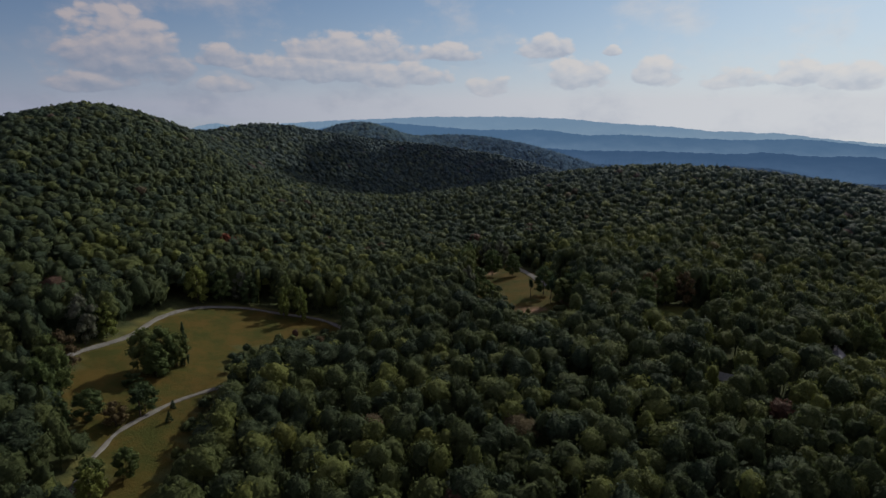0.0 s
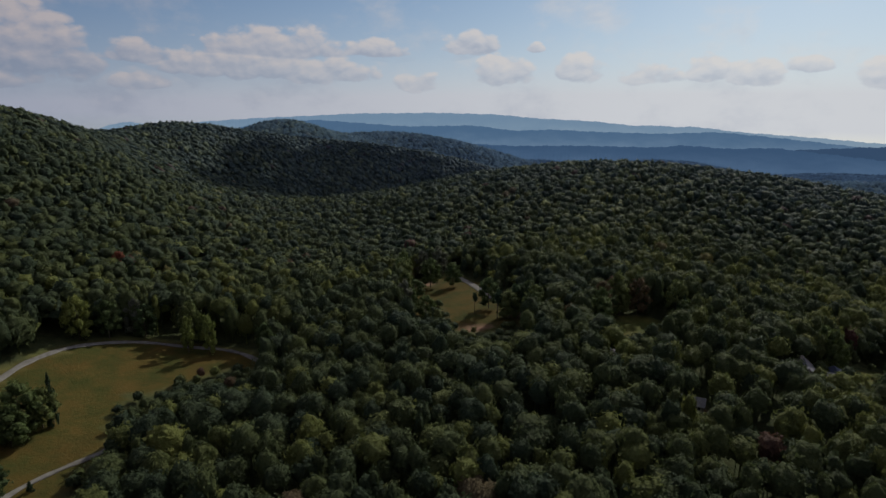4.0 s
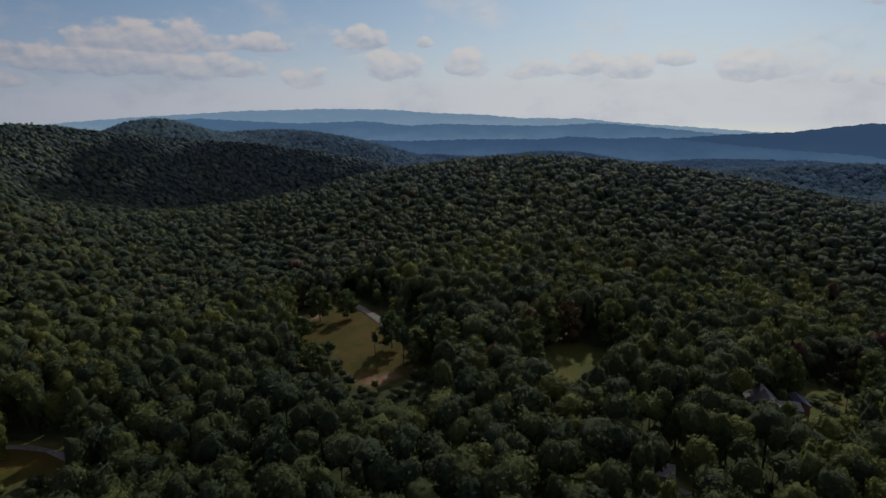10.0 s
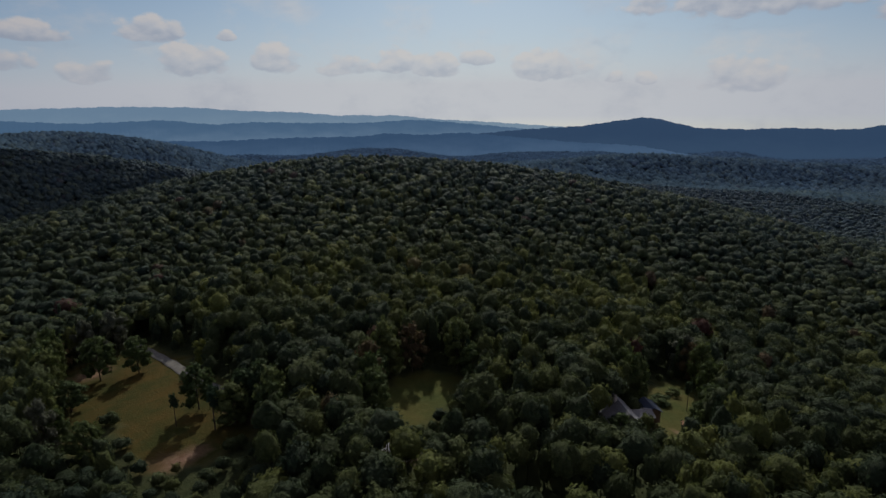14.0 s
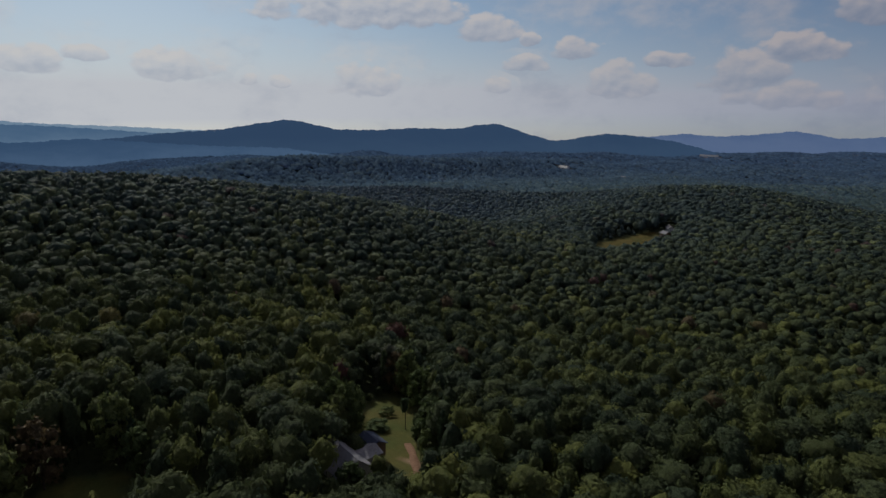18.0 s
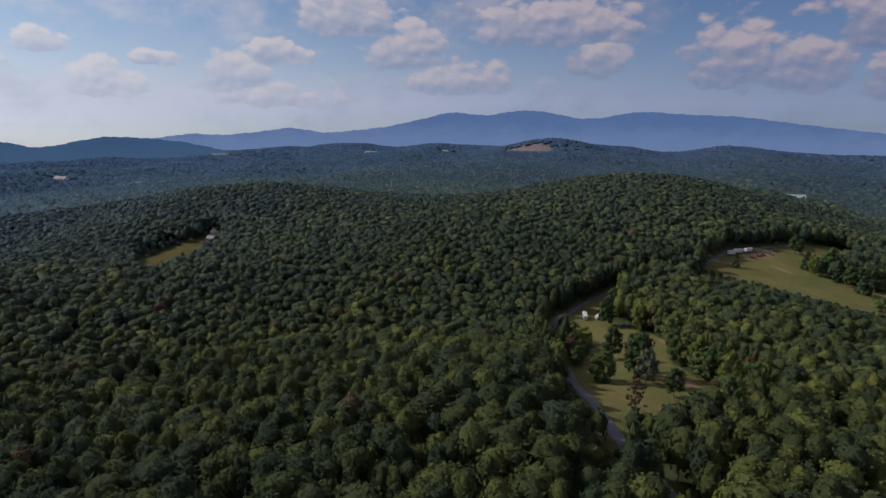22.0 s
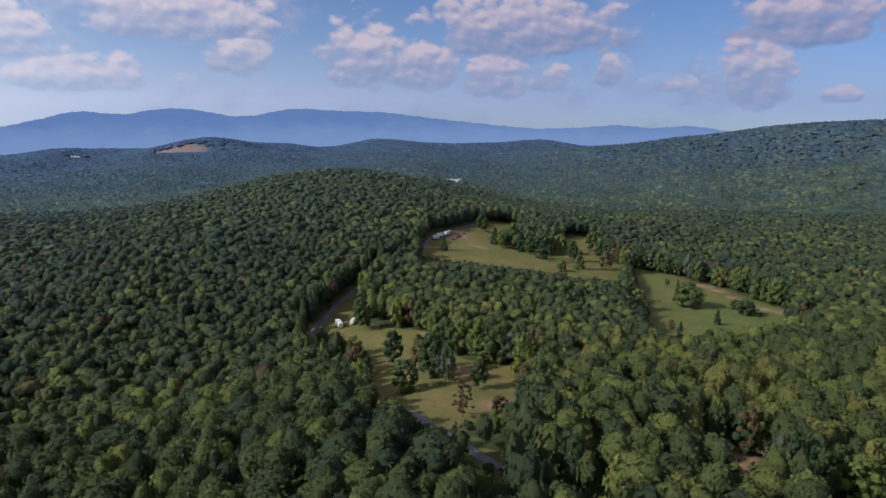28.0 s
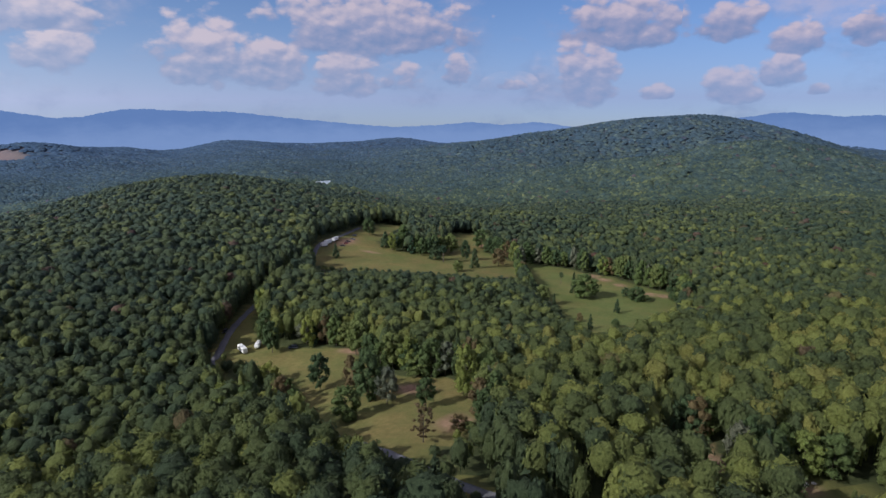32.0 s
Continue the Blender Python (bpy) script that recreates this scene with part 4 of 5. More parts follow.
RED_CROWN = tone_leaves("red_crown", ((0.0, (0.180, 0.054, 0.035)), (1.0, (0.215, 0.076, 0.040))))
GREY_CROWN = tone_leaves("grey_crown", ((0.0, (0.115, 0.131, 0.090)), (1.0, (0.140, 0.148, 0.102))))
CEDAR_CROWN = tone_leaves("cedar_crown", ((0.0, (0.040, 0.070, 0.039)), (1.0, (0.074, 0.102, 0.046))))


def full_crown(rng, lobes, tufts, tuft, low, shape):
    """Leaf clumps and sprays from the height low up to the tip of a tree one metre in radius and one high."""
    verts, faces, count = [], [], 0
    spots = []
    for i in range(lobes):
        up, turn = (i + 0.5) / lobes, 2.4 * i + rng.uniform(-0.4, 0.4)
        if shape == "cone":
            out, size = 0.70 * (1 - up) ** 0.9, 0.36 * (1 - 0.6 * up)
        elif shape == "sparse":
            out, size = 0.75 * rng.uniform(0.2, 1.0), rng.uniform(0.10, 0.16)
        elif shape == "tuft":
            out, size = 0.55 * rng.uniform(), 0.5
        else:
            out, size = 0.72 * math.sqrt(max(0.03, 1 - (2 * up - 0.85) ** 2 / 1.4)) * (0.4 if up > 0.88 else 1), rng.uniform(0.28, 0.42)
        spots.append((np.array((out * math.cos(turn), out * math.sin(turn), low + (0.94 - low) * up)), size))
    tall = 0.30 * (1 - low)
    for spot, size in spots:
        verts.append(BALL_VERTS * rng.uniform(0.75, 1.2, (12, 1)) * size * np.array((0.9, 0.9, tall)) + spot)
        faces.append(BALL_FACES + count)
        count += 12
    for i in range(tufts):
        spot, size = spots[rng.integers(len(spots))]
        way = rng.normal(size=3)
        way /= np.linalg.norm(way)
        q = spot + way * size * np.array((1, 1, tall * 1.1)) * rng.uniform(0.8, 1.3)
        lean = way + rng.normal(size=3) * 0.6
        u = np.cross(lean, rng.normal(size=3))
        u /= np.linalg.norm(u)
        w = np.cross(lean, u)
        w /= np.linalg.norm(w)
        s, flat = tuft * rng.uniform(0.6, 1.4), np.array((1, 1, 0.33))
        verts.append(np.array([q + u * s * flat, q + (-0.5 * u + 0.87 * w) * s * flat, q + (-0.5 * u - 0.87 * w) * s * flat]))
        faces.append(np.array([(0, 1, 2)]) + count)
        count += 3
    return np.concatenate(verts), np.concatenate(faces)


def trunk_mesh(rng, low, thick, limbs):
    """A tapered trunk with limbs that reach into the crown."""
    verts, faces, count = [], [], 0

    def stick(a, b, ra, rb):
        nonlocal count
        ring = np.array([(math.cos(k * math.pi / 3), math.sin(k * math.pi / 3), 0) for k in range(6)])
        verts.append(np.concatenate([ring * ra + a, ring * rb + b]))
        faces.extend((count + k, count + (k + 1) % 6, count + 6 + (k + 1) % 6, count + 6 + k) for k in range(6))
        count += 12

    stick(np.array((0, 0, -0.03)), np.array((0.02, 0.01, low + 0.12)), thick, thick * 0.7)
    stick(np.array((0.02, 0.01, low + 0.12)), np.array((0.0, 0.03, 0.85)), thick * 0.7, thick * 0.2)
    for i in range(limbs):
        a = 2.4 * i
        z = low + (0.75 - low) * i / max(1, limbs)
        stick(np.array((0.01, 0.01, z)), np.array((0.6 * math.cos(a), 0.6 * math.sin(a), z + 0.14)), thick * 0.4, thick * 0.12)
    return np.concatenate(verts), np.array(faces)


def make_tree(name, label, mat, low, shape, lobes, tufts, tuft, thick, limbs, seed):
    rng = np.random.default_rng(seed)
    tree = new(name)
    v, f = trunk_mesh(rng, low, thick, limbs)
    new("trunk", array_mesh("trunk", v, f, BARK, (), True)).parent = tree
    v, f = full_crown(rng, lobes, tufts, tuft, low, shape)
    new("crown", array_mesh("crown", v, f, mat, (), False)).parent = tree
    return tagged(tree, label, "bush" if name == "bush" else "tree")


KINDS = {
    "round": [make_tree("tree", "green broadleaf tree at the edge of a meadow", GREEN_CROWN, 0.20, "dome", 18, 480, 0.13, 0.05, 6, 20 + k) for k in range(4)],
    "broad": [make_tree("tree", "broad dark green tree standing in a meadow", GREEN_CROWN, 0.10, "dome", 20, 540, 0.12, 0.06, 6, 30 + k) for k in range(2)],
    "lime": [make_tree("tree", "bright yellow-green tree beside a meadow", LIME_CROWN, 0.15, "dome", 16, 440, 0.13, 0.05, 5, 41)],
    "rust": [make_tree("tree", "tree turning brown in early autumn", RUST_CROWN, 0.16, "dome", 14, 380, 0.13, 0.05, 6, 42)],
    "red": [make_tree("tree", "tree turned dark red among green woods", RED_CROWN, 0.2, "dome", 14, 380, 0.13, 0.05, 5, 49)],
    "grey": [make_tree("tree", "grey-green tree in a dry meadow", GREY_CROWN, 0.16, "dome", 16, 440, 0.12, 0.05, 5, 43)],
    "bare": [make_tree("tree", "thin brown tree that has lost most leaves", RUST_CROWN, 0.20, "sparse", 42, 330, 0.085, 0.045, 14, 44)],
    "cedar": [make_tree("conifer", "narrow dark green cedar in the grass", CEDAR_CROWN, 0.06, "cone", 16, 260, 0.17, 0.06, 4, 45 + k) for k in range(2)],
    "thin": [make_tree("pine_tree", "tall bare-stemmed pine with a small crown", CEDAR_CROWN, 0.62, "tuft", 7, 150, 0.24, 0.11, 3, 47)],
    "bush": [make_tree("bush", "low round green bush in the grass", GREEN_CROWN, 0.05, "dome", 12, 220, 0.17, 0.04, 4, 48)],
}
GROUPS = {"tree": "trees round the clearings", "conifer": "cedars in the meadows", "pine_tree": "bare-stemmed pines", "bush": "bushes by the house"}
used_first = set()


def stand(kind, x, y, tall, radius, luck):
    """One tree of that kind at a spot: the first use is the pattern itself, the rest are copies."""
    pattern = KINDS[kind][luck % len(KINDS[kind])]
    m = Matrix.Translation((x, y, float(ground_height(x, y)) - 0.1)) @ Matrix.Rotation(1.7 * luck, 4, "Z") @ Matrix.Diagonal((radius, radius, tall, 1))
    if pattern not in used_first:
        used_first.add(pattern)
        pattern.matrix_basis = m
        tagged(pattern, group=GROUPS[pattern.name.split(".")[0]])
        return
    pattern_scale = pattern.scale.copy()
    copy = copy_thing(pattern, m @ Matrix.Diagonal((1 / pattern_scale.x, 1 / pattern_scale.y, 1 / pattern_scale.z, 1)))
    tagged(copy, group=GROUPS[pattern.name.split(".")[0]])


TRAILER_TREES = (
    (253, -3, 15.3, 4.2, 'round'), (225, 25, 11.9, 4.8, 'broad'), (281, -8, 9.6, 4.6, 'lime'), (236, 2, 16.1, 3.2, 'rust'), (227, 6, 18.3, 5.5, 'broad'), (217, 11, 14.2, 3.9, 'grey'),
    (202, 12, 10.9, 3.3, 'round'), (218, -19, 9.8, 5.3, 'round'), (192, 38, 12.7, 4.4, 'bare'), (185, 27, 5.2, 2.7, 'rust'), (193, -3, 19.6, 4.2, 'lime'), (190, -5, 8.7, 2.6, 'round'),
    (303, -39, 16.0, 4.4, 'round'),
)
GREEN_TREES = (
    (176, -190, 16.0, 8.4, 'broad'), (185, -200, 14.6, 2.7, 'cedar'), (188, -146, 11.7, 1.7, 'cedar'), (154, -157, 9.2, 2.4, 'cedar'), (171, -129, 5.6, 1.9, 'rust'), (164, -117, 8.6, 1.8, 'cedar'),
    (152, -125, 5.0, 2.2, 'round'), (152, -203, 6.3, 2.9, 'broad'), (145, -194, 9.6, 5.3, 'broad'), (140, -195, 4.3, 3.8, 'bush'), (197, -222, 9.1, 1.8, 'thin'), (197, -157, 13.6, 4.5, 'round'),
    (207, -174, 14.3, 4.8, 'cedar'),
)
UPPER_TREES = (
    (373, -214, 11.9, 3.2, 'cedar'), (391, -303, 17.0, 6.0, 'round'), (276, -229, 8.8, 4.4, 'broad'), (269, -249, 16.7, 4.5, 'cedar'), (286, -276, 17.3, 4.1, 'round'), (307, -260, 17.2, 5.9, 'cedar'),
    (322, -268, 15.7, 4.4, 'round'), (343, -276, 22.6, 6.3, 'round'), (349, -266, 17.0, 3.7, 'lime'), (359, -273, 15.8, 5.1, 'cedar'), (255, -268, 15.0, 5.8, 'rust'), (333, -272, 17.5, 4.9, 'cedar'),
    (317, -271, 16.1, 3.9, 'round'), (298, -256, 14.1, 3.7, 'thin'), (290, -334, 18.4, 8.0, 'round'), (306, -295, 17.6, 6.6, 'round'),
)
LOOP_TREES = (
    (-91, 194, 16.3, 2.0, 'cedar'), (-100, 184, 16.0, 4.9, 'round'), (-96, 188, 15.5, 5.5, 'broad'), (-93, 192, 12.3, 4.4, 'round'), (-100, 176, 4.1, 3.2, 'bush'), (-90, 163, 9.5, 4.0, 'round'),
    (-90, 160, 9.1, 2.5, 'thin'), (-94, 154, 7.8, 3.4, 'rust'), (-102, 155, 9.6, 4.2, 'round'), (-83, 166, 3.1, 1.0, 'cedar'), (-81, 159, 3.6, 1.2, 'cedar'), (-106, 148, 10.3, 2.9, 'round'),
    (-80, 133, 8.8, 3.0, 'round'), (-96, 183, 12.2, 4.3, 'broad'),
)
YARD_TREES = (
    (28, 320, 15.6, 5.4, 'round'), (39, 316, 12.7, 4.2, 'round'), (42, 268, 9.5, 1.3, 'thin'), (19, 301, 9.9, 4.7, 'round'), (49, 273, 14.3, 4.6, 'round'), (50, 259, 12.6, 1.9, 'thin'),
    (55, 259, 11.9, 5.2, 'broad'), (59, 263, 13.0, 4.0, 'round'), (21, 266, 11.4, 4.4, 'round'),
)
HOUSE_TREES = (
    (178, 214, 2.7, 3.7, 'bush'), (189, 217, 2.6, 2.6, 'bush'), (182, 207, 10.6, 1.4, 'thin'), (143, 202, 7.9, 3.6, 'broad'), (163, 218, 11.9, 3.7, 'cedar'), (175, 199, 7.8, 2.5, 'round'),
)

TURNING_TREES = ((274, 29, 15, 4.0, 'rust'), (280, 21, 14, 3.6, 'lime'), (267, 35, 15, 3.8, 'lime'), (262, 27, 16, 4.2, 'round'), (270, 18, 13, 3.4, 'rust'), (-62, 246, 16, 2.6, 'lime'), (-70, 247, 15, 2.4, 'lime'), (-116, 307, 17, 4.2, 'red'))
spot = 0
for rows in (TRAILER_TREES, GREEN_TREES, UPPER_TREES, LOOP_TREES, YARD_TREES, HOUSE_TREES, TURNING_TREES):
    for x, y, tall, radius, kind in rows:
        spot += 1
        stand(kind, x, y, tall, radius, spot)
for spot, (x, y, tall, radius) in enumerate(EDGE_TREES):
    kind = ("round", "round", "broad", "round", "cedar", "round", "broad", "round", "lime", "rust", "round", "grey")[(spot * 7) % 12]
    stand(kind, x, y, tall, radius * (0.6 if kind == "cedar" else 1.0), spot)


# ---- buildings and vehicles ----
WHITE_PAINT = plain("white_paint", (0.66, 0.66, 0.64), (0.80, 0.80, 0.78), 0.8, 0.5)
CLAPBOARD = plain("grey_clapboard", (0.30, 0.30, 0.29), (0.44, 0.43, 0.41), 0.9, 0.75)
BROWN_BOARD = plain("brown_boards", (0.14, 0.10, 0.07), (0.24, 0.17, 0.12), 1.2, 0.8)
SHINGLE = plain("grey_shingles", (0.16, 0.16, 0.17), (0.30, 0.30, 0.31), 2.0, 0.85, 0.0, 0.03)
DARK_SHINGLE = plain("dark_blue_shingles", (0.030, 0.040, 0.070), (0.055, 0.070, 0.11), 2.0, 0.8, 0.0, 0.03)
TIN = plain("tin_roof", (0.22, 0.23, 0.24), (0.36, 0.36, 0.36), 0.7, 0.65, 0.1)
BLUE_TIN = plain("pale_blue_tin", (0.36, 0.43, 0.50), (0.52, 0.58, 0.64), 0.7, 0.45, 0.2)
GLASS = plain("window_glass", (0.02, 0.025, 0.03), (0.05, 0.06, 0.07), 0.4, 0.06, 0.0, 0.0, 0.8)
BRICK = plain("chimney_brick", (0.55, 0.53, 0.50), (0.72, 0.70, 0.66), 2.5, 0.85)
RUBBER = plain("rubber", (0.015, 0.015, 0.015), (0.035, 0.035, 0.035), 3.0, 0.8)
CAR_GREY = plain("grey_blue_car_paint", (0.13, 0.15, 0.19), (0.19, 0.21, 0.25), 0.5, 0.25, 0.4, 0.0, 0.6)
CAR_DARK = plain("dark_car_paint", (0.025, 0.025, 0.03), (0.05, 0.045, 0.05), 0.5, 0.3, 0.3, 0.0, 0.6)
CAR_RED = plain("red_car_paint", (0.22, 0.03, 0.025), (0.30, 0.05, 0.04), 0.5, 0.3, 0.2, 0.0, 0.6)
STRIPE = plain("grey_stripe", (0.25, 0.27, 0.30), (0.34, 0.36, 0.39), 1.0, 0.5)
STONE = plain("pale_stone", (0.42, 0.38, 0.32), (0.66, 0.61, 0.53), 0.9, 0.9, 0.0, 0.15)


def solid(points, faces):
    bm = bmesh.new()
    vs = [bm.verts.new(p) for p in points]
    for f in faces:
        bm.faces.new([vs[i] for i in f])
    bmesh.ops.recalc_face_normals(bm, faces=bm.faces)
    return bm


def block(x0, y0, z0, x1, y1, z1, bevel=0.0):
    bm = solid([(x, y, z) for z in (z0, z1) for y in (y0, y1) for x in (x0, x1)], ((0, 1, 3, 2), (4, 6, 7, 5), (0, 4, 5, 1), (2, 3, 7, 6), (0, 2, 6, 4), (1, 5, 7, 3)))
    if bevel:
        bmesh.ops.bevel(bm, geom=bm.edges[:], offset=bevel, segments=2, affect="EDGES")
    return bm


def walls(long, wide, high, rise, base=-1.2):
    """A house's walls with gable ends, the ridge along x."""
    a, b = long / 2, wide / 2
    return solid([(-a, -b, base), (a, -b, base), (a, b, base), (-a, b, base), (-a, -b, high), (a, -b, high), (a, b, high), (-a, b, high), (-a, 0, high + rise), (a, 0, high + rise)],
                 ((0, 3, 2, 1), (0, 1, 5, 4), (2, 3, 7, 6), (0, 4, 8, 7, 3), (1, 2, 6, 9, 5), (4, 5, 9, 8), (6, 7, 8, 9)))


def gable(long, wide, high, rise, over=0.5, thick=0.16):
    """A gable roof with eaves and thickness, the ridge along x."""
    a, b = long / 2 + over, wide / 2 + over
    drop = rise * over / (wide / 2)
    low, top = high - drop + 0.02, high + rise + 0.02
    pts = []
    for x in (-a, a):
        pts += [(x, -b, low), (x, 0, top), (x, b, low), (x, b, low + thick), (x, 0, top + thick), (x, -b, low + thick)]
    return solid(pts, ((0, 1, 4, 5), (1, 2, 3, 4), (6, 11, 10, 7), (7, 10, 9, 8), (0, 6, 7, 1), (1, 7, 8, 2), (2, 8, 9, 3), (3, 9, 10, 4), (4, 10, 11, 5), (5, 11, 6, 0)))


def add_window(parent, x, y, z, w, h, along_x):
    """A framed window on a wall that runs along x or along y."""
    t = 0.05
    side = 1 if (y if along_x else x) > 0 else -1
    if along_x:
        pane = part("window", block(x - w / 2, y - t, z, x + w / 2, y + t, z + h), WHITE_PAINT, parent)
        part("pane", block(x - w / 2 + 0.08, y + side * 0.055 - 0.01, z + 0.08, x + w / 2 - 0.08, y + side * 0.055 + 0.01, z + h - 0.08), GLASS, pane)
    else:
        pane = part("window", block(x - t, y - w / 2, z, x + t, y + w / 2, z + h), WHITE_PAINT, parent)
        part("pane", block(x + side * 0.055 - 0.01, y - w / 2 + 0.08, z + 0.08, x + side * 0.055 + 0.01, y + w / 2 - 0.08, z + h - 0.08), GLASS, pane)


def make_house(name, label, x, y, turn, long, wide, high, rise, wall, roof, windows=3, chimney=False, category="house"):
    house = tagged(new(name), label, category)
    house.matrix_basis = pose(x, y, float(ground_height(x, y)) + 0.25, 0, 0, turn)
    part("wall", walls(long, wide, high, rise), wall, house)
    part("roof", gable(long, wide, high, rise), roof, house)
    for side in (-1, 1):
        for k in range(windows):
            px = long * ((k + 0.5) / windows - 0.5)
            if side == -1 and k == windows // 2:
                part("door", block(px - 0.5, -wide / 2 - 0.05, 0, px + 0.5, -wide / 2 + 0.05, 2.05), BROWN_BOARD, house)
            else:
                add_window(house, px, side * wide / 2, 0.9, 1.0, 1.3, True)
        add_window(house, side * long / 2, 0, 0.9, 1.0, 1.3, False)
    if chimney:
        stack = part("chimney", block(long * 0.22 - 0.45, 0.3, high * 0.5, long * 0.22 + 0.45, 1.1, high + rise + 1.1), BRICK, house, "pale chimney")
        part("chimney_cap", block(long * 0.22 - 0.55, 0.2, high + rise + 1.1, long * 0.22 + 0.55, 1.2, high + rise + 1.25), CONCRETE, stack)
    return house


home = make_house("house", "grey gabled farmhouse with a pale chimney among trees", 149.5, 207.5, 62, 11.5, 8.5, 3.4, 3.6, CLAPBOARD, SHINGLE, 4, True)
part("wing", walls(6.0, 5.5, 2.7, 0.9), CLAPBOARD, home).matrix_basis = pose(1.5, -6.6, 0, 0, 0, 90)
part("wing_roof", gable(6.0, 5.5, 2.7, 0.9), SHINGLE, home).matrix_basis = pose(1.5, -6.6, 0, 0, 0, 90)
part("garage", walls(6.0, 5.0, 2.5, 1.3), BROWN_BOARD, home).matrix_basis = pose(5.0, -10.8, 0, 0, 0, 0)
part("garage_roof", gable(6.0, 5.0, 2.5, 1.3), DARK_SHINGLE, home, "dark blue shingle roof").matrix_basis = pose(5.0, -10.8, 0, 0, 0, 0)
part("deck", block(-6.5, 4.3, -0.6, 4.5, 7.0, 0.05), BROWN_BOARD, home, "brown wooden deck")
light = part("skylight", block(-0.6, -0.45, -0.04, 0.6, 0.45, 0.06), TIN, home, "pale roof window")
light.matrix_basis = pose(-1.6, 2.6, 5.05, -40, 0, 0)

make_house("cabin", "small white cabin with a tin roof under trees", 82, 221, 20, 8, 5.5, 2.5, 1.4, WHITE_PAINT, TIN, 3)
make_house("cabin", "grey wooden cabin beside a dirt drive", 95.5, 186, -35, 7, 5, 2.4, 1.5, CLAPBOARD, SHINGLE, 3)
make_house("shed", "small white shed in a grassy yard", 64, 264, 40, 4, 3, 2.1, 0.9, WHITE_PAINT, TIN, 1, False, "shed")
make_house("house", "white farmhouse above a dry field", 663, 147, 10, 10, 6, 3.0, 1.8, WHITE_PAINT, SHINGLE, 3, True)
make_house("barn", "brown barn beside a dry field", 640, 150, 35, 9, 6, 3.0, 2.0, BROWN_BOARD, SHINGLE, 2, False, "barn")
make_house("house", "large pale blue-roofed house in the woods", 713, -735, 55, 26, 13, 7, 5, WHITE_PAINT, BLUE_TIN, 5, True)
make_house("house", "pale house beside a larger one in the woods", 738, -752, -30, 16, 10, 5, 4, WHITE_PAINT, BLUE_TIN, 4)
make_house("barn", "long white barn in the far valley", 1788, 288, 80, 40, 14, 7, 5, WHITE_PAINT, TIN, 4, False, "barn")
for x, y, turn, long in ((2016, 515, 60, 36), (3599, 30, 75, 95), (3680, -1371, 20, 60), (3324, -762, 50, 70)):
    make_house("barn", "long white shed in the hazy valley", x, y, turn, long, 18, 9, 6, WHITE_PAINT, TIN, 4, False, "barn")


def make_wheel(parent, x, y, r=0.34):
    bm = bmesh.new()
    bmesh.ops.create_cone(bm, cap_ends=True, segments=14, radius1=r, radius2=r, depth=0.22, matrix=Matrix.Translation((x, y, r)) @ Matrix.Rotation(math.pi / 2, 4, "X"))
    wheel = part("wheel", bm, RUBBER, parent)
    bm = bmesh.new()
    bmesh.ops.create_cone(bm, cap_ends=True, segments=10, radius1=r * 0.55, radius2=r * 0.5, depth=0.26, matrix=Matrix.Translation((x, y, r)) @ Matrix.Rotation(math.pi / 2, 4, "X"))
    part("rim", bm, TIN, wheel)


def make_trailer(x, y, turn, long, high, label, rounded):
    """A travel trailer on one axle pair, its hitch along x."""
    t = tagged(new("travel_trailer"), label, "trailer", "trailers in the meadow")
    t.matrix_basis = pose(x, y, float(ground_height(x, y)) + 0.05, 0, 0, turn)
    part("body", block(-long / 2, -1.2, 0.5, long / 2, 1.2, high, 0.55 if rounded else 0.2), WHITE_PAINT, t)
    part("stripe", block(-long / 2 + 0.6, -1.215, 1.1, long / 2 - 0.6, 1.215, 1.35), STRIPE, t, "grey side stripe")
    for px in (-long * 0.28, 0.05 * long):
        add_window(t, px, -1.2, 1.6, 1.0, 0.6, True)
        add_window(t, px, 1.2, 1.6, 1.0, 0.6, True)
    part("door", block(long * 0.22, -1.24, 0.62, long * 0.22 + 0.7, -1.19, 2.4), STRIPE, t)
    part("roof_vent", block(-0.3, -0.3, high - 0.02, 0.3, 0.3, high + 0.15, 0.03), STRIPE, t)
    part("hitch", block(long / 2 - 0.05, -0.08, 0.42, long / 2 + 1.1, 0.08, 0.54), CAR_DARK, t)
    for px in (-0.5, 0.35):
        for py in (-1.08, 1.08):
            make_wheel(t, px, py)


make_trailer(318.5, -36.5, 150, 7.2, 3.0, "white boxy travel trailer parked in the grass", False)
make_trailer(314.5, -43.0, 115, 6.0, 2.8, "white rounded camper parked beside a trailer", True)


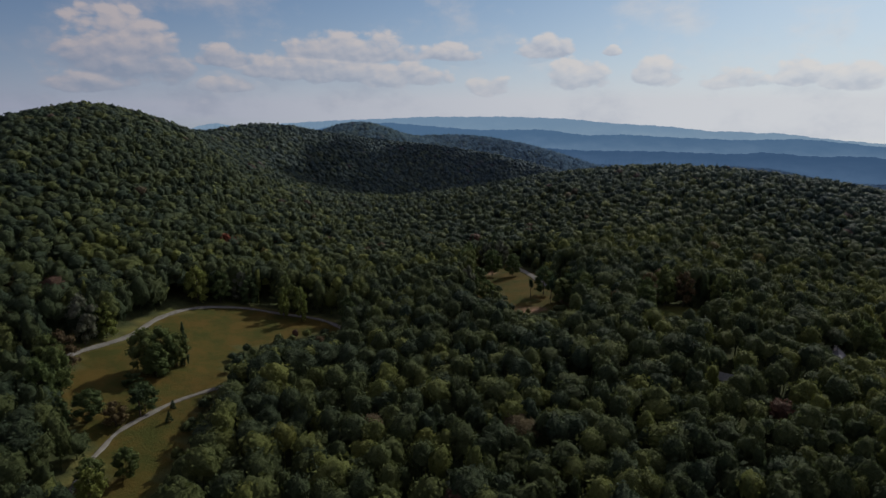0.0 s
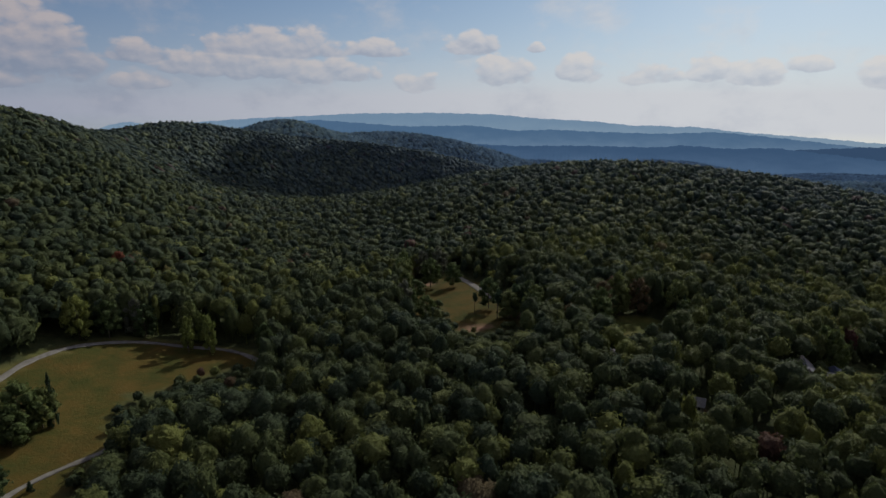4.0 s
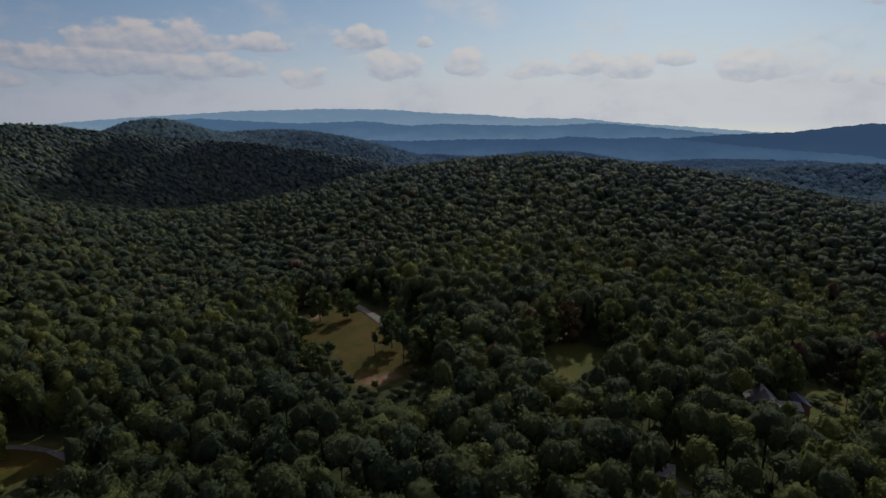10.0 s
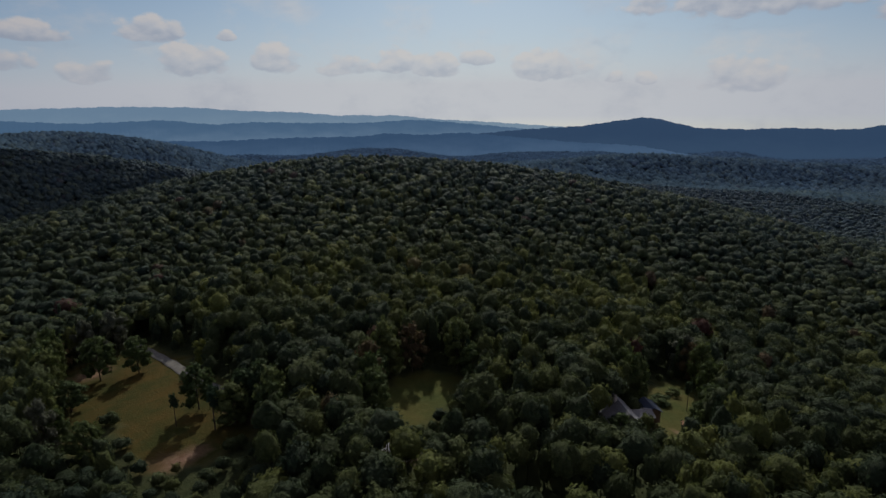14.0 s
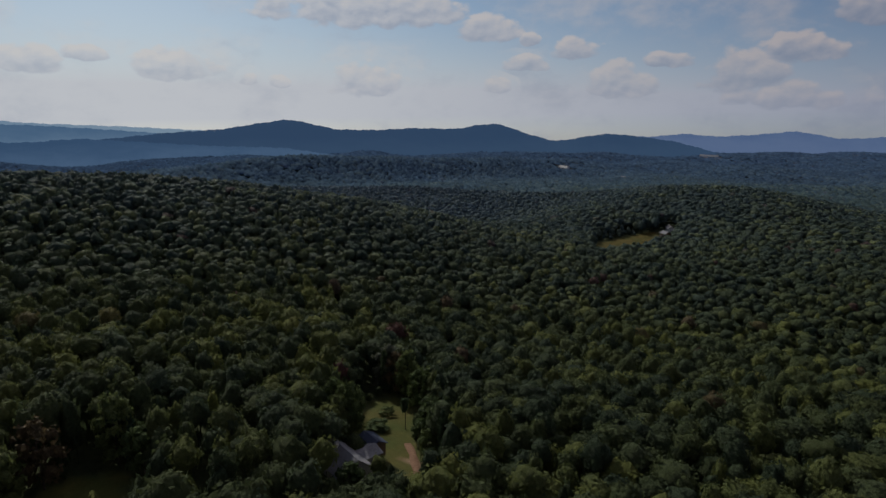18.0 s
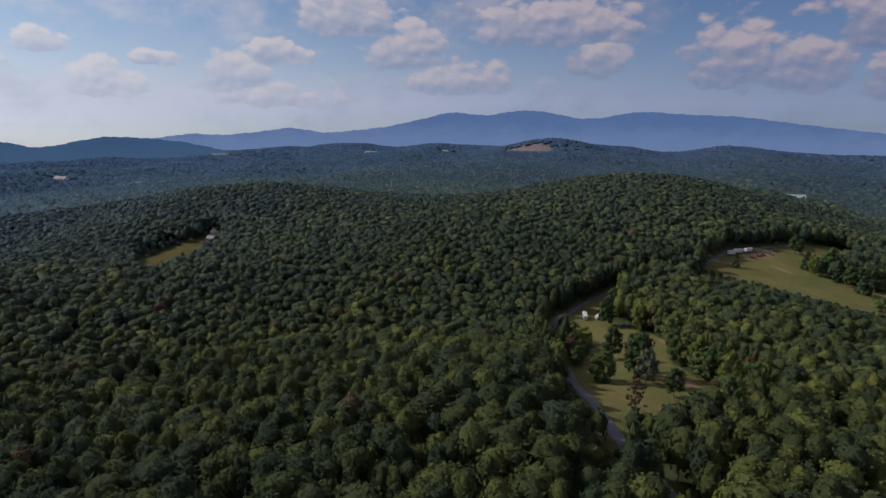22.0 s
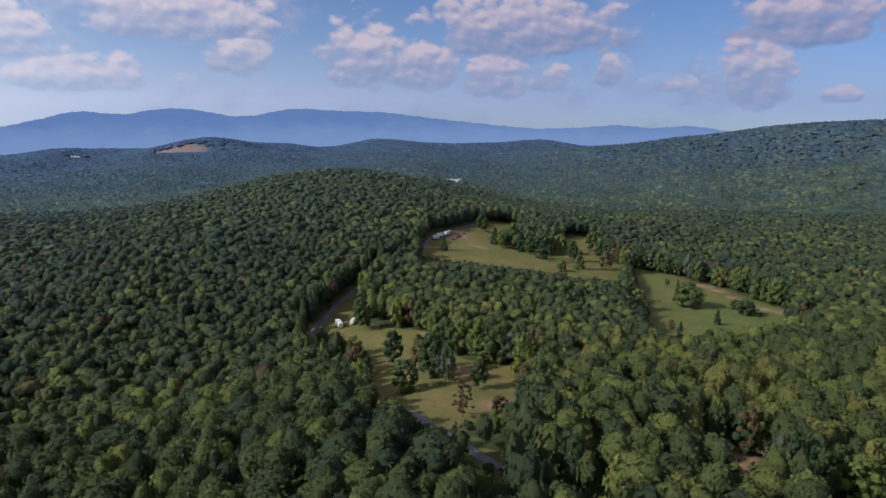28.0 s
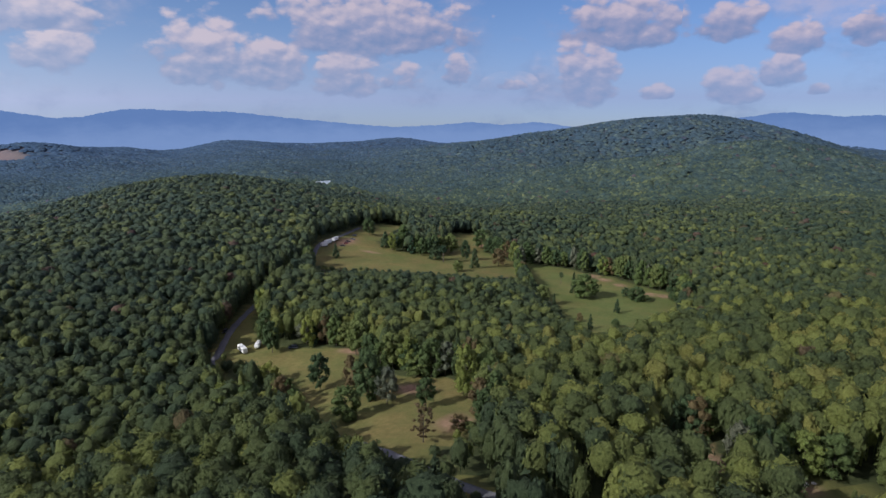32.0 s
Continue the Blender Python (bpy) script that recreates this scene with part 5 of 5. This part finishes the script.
def make_car(name, label, x, y, turn, paint, pickup=False):
    car = tagged(new(name), label, "truck" if pickup else "car", "parked vehicles")
    car.matrix_basis = pose(x, y, float(ground_height(x, y)) + 0.05, 0, 0, turn)
    part("body", block(-2.4, -0.92, 0.35, 2.4, 0.92, 1.0, 0.14), paint, car)
    x0, x1 = (-0.4, 1.2) if pickup else (-2.0, 1.2)
    cab = solid([(x0, -0.85, 0.95), (x1 + 0.5, -0.85, 0.95), (x1 + 0.5, 0.85, 0.95), (x0, 0.85, 0.95), (x0 + 0.3, -0.7, 1.6), (x1 - 0.3, -0.7, 1.6), (x1 - 0.3, 0.7, 1.6), (x0 + 0.3, 0.7, 1.6)],
                ((0, 3, 2, 1), (4, 5, 6, 7), (0, 1, 5, 4), (2, 3, 7, 6), (1, 2, 6, 5), (0, 4, 7, 3)))
    cabin = part("cabin", cab, GLASS, car, "dark glazed cabin")
    part("roof", block(x0 + 0.28, -0.72, 1.58, x1 - 0.28, 0.72, 1.66, 0.03), paint, cabin)
    if pickup:
        part("load_bed", block(-2.3, -0.8, 0.98, -0.5, 0.8, 1.04), CAR_DARK, car)
    for px in (-1.5, 1.5):
        for py in (-0.85, 0.85):
            make_wheel(car, px, py)
    for py in (-0.65, 0.65):
        part("headlight", block(2.36, py - 0.2, 0.68, 2.43, py + 0.2, 0.86), WHITE_PAINT, car)


make_car("car", "grey-blue car parked beneath trees", 295.5, -45.5, 25, CAR_GREY)
make_car("pickup_truck", "dark pickup truck on a bare lot", 388, -250, 20, CAR_DARK, True)
make_car("pickup_truck", "dark pickup truck on a bare lot", 392, -266, 35, CAR_DARK, True)
make_car("car", "dark red car on a bare lot", 390, -259, 40, CAR_RED)
make_car("pickup_truck", "grey pickup truck on a bare lot", 393, -276, 10, CAR_GREY, True)
make_car("car", "dark car on a bare lot", 398, -288, 20, CAR_DARK)
make_car("car", "dark car beside the lane", 344, -54, 112, CAR_DARK)


def make_box_trailer(x, y, turn, long, label):
    t = tagged(new("box_trailer"), label, "trailer", "white trailers by the lane")
    t.matrix_basis = pose(x, y, float(ground_height(x, y)) + 0.05, 0, 0, turn)
    part("box", block(-long / 2, -1.3, 1.05, long / 2, 1.3, 3.7, 0.06), WHITE_PAINT, t)
    part("rear_door", block(-long / 2 - 0.05, -1.15, 1.15, -long / 2 + 0.02, 1.15, 3.55), TIN, t)
    part("chassis", block(-long / 2 + 0.3, -0.5, 0.75, long / 2 - 0.3, 0.5, 1.06), CAR_DARK, t)
    for px in (-long * 0.36, -long * 0.26, long * 0.34):
        for py in (-1.1, 1.1):
            make_wheel(t, px, py, 0.48)


make_box_trailer(400.5, -247, 80, 7, "white box trailer parked beside the lane")
make_box_trailer(401, -259, 95, 8, "white box trailer parked on bare ground")
make_box_trailer(398, -237, 65, 5.5, "short white trailer at the lane's end")


def make_boulder(x, y, size, seed):
    rng = np.random.default_rng(seed)
    bm = bmesh.new()
    bmesh.ops.create_icosphere(bm, subdivisions=2, radius=1)
    for v in bm.verts:
        v.co *= rng.uniform(0.82, 1.12)
        v.co.x, v.co.y, v.co.z = v.co.x * size, v.co.y * size * 0.7, max(-0.3, v.co.z * size * 0.4)
    rock = part("boulder", bm, STONE)
    tagged(rock, "pale weathered boulder on red earth", "rock", "boulders on the bank")
    rock.matrix_basis = pose(x, y, float(ground_height(x, y)) + 0.15, 0, 0, 40 * seed)


for seed, (x, y, size) in enumerate(((95.5, 17.2, 1.6), (92.8, 17.6, 1.0), (97.0, 15.6, 0.8), (94.0, 15.4, 0.6), (90.8, 16.0, 0.7))):
    make_boulder(x, y, size, seed + 1)
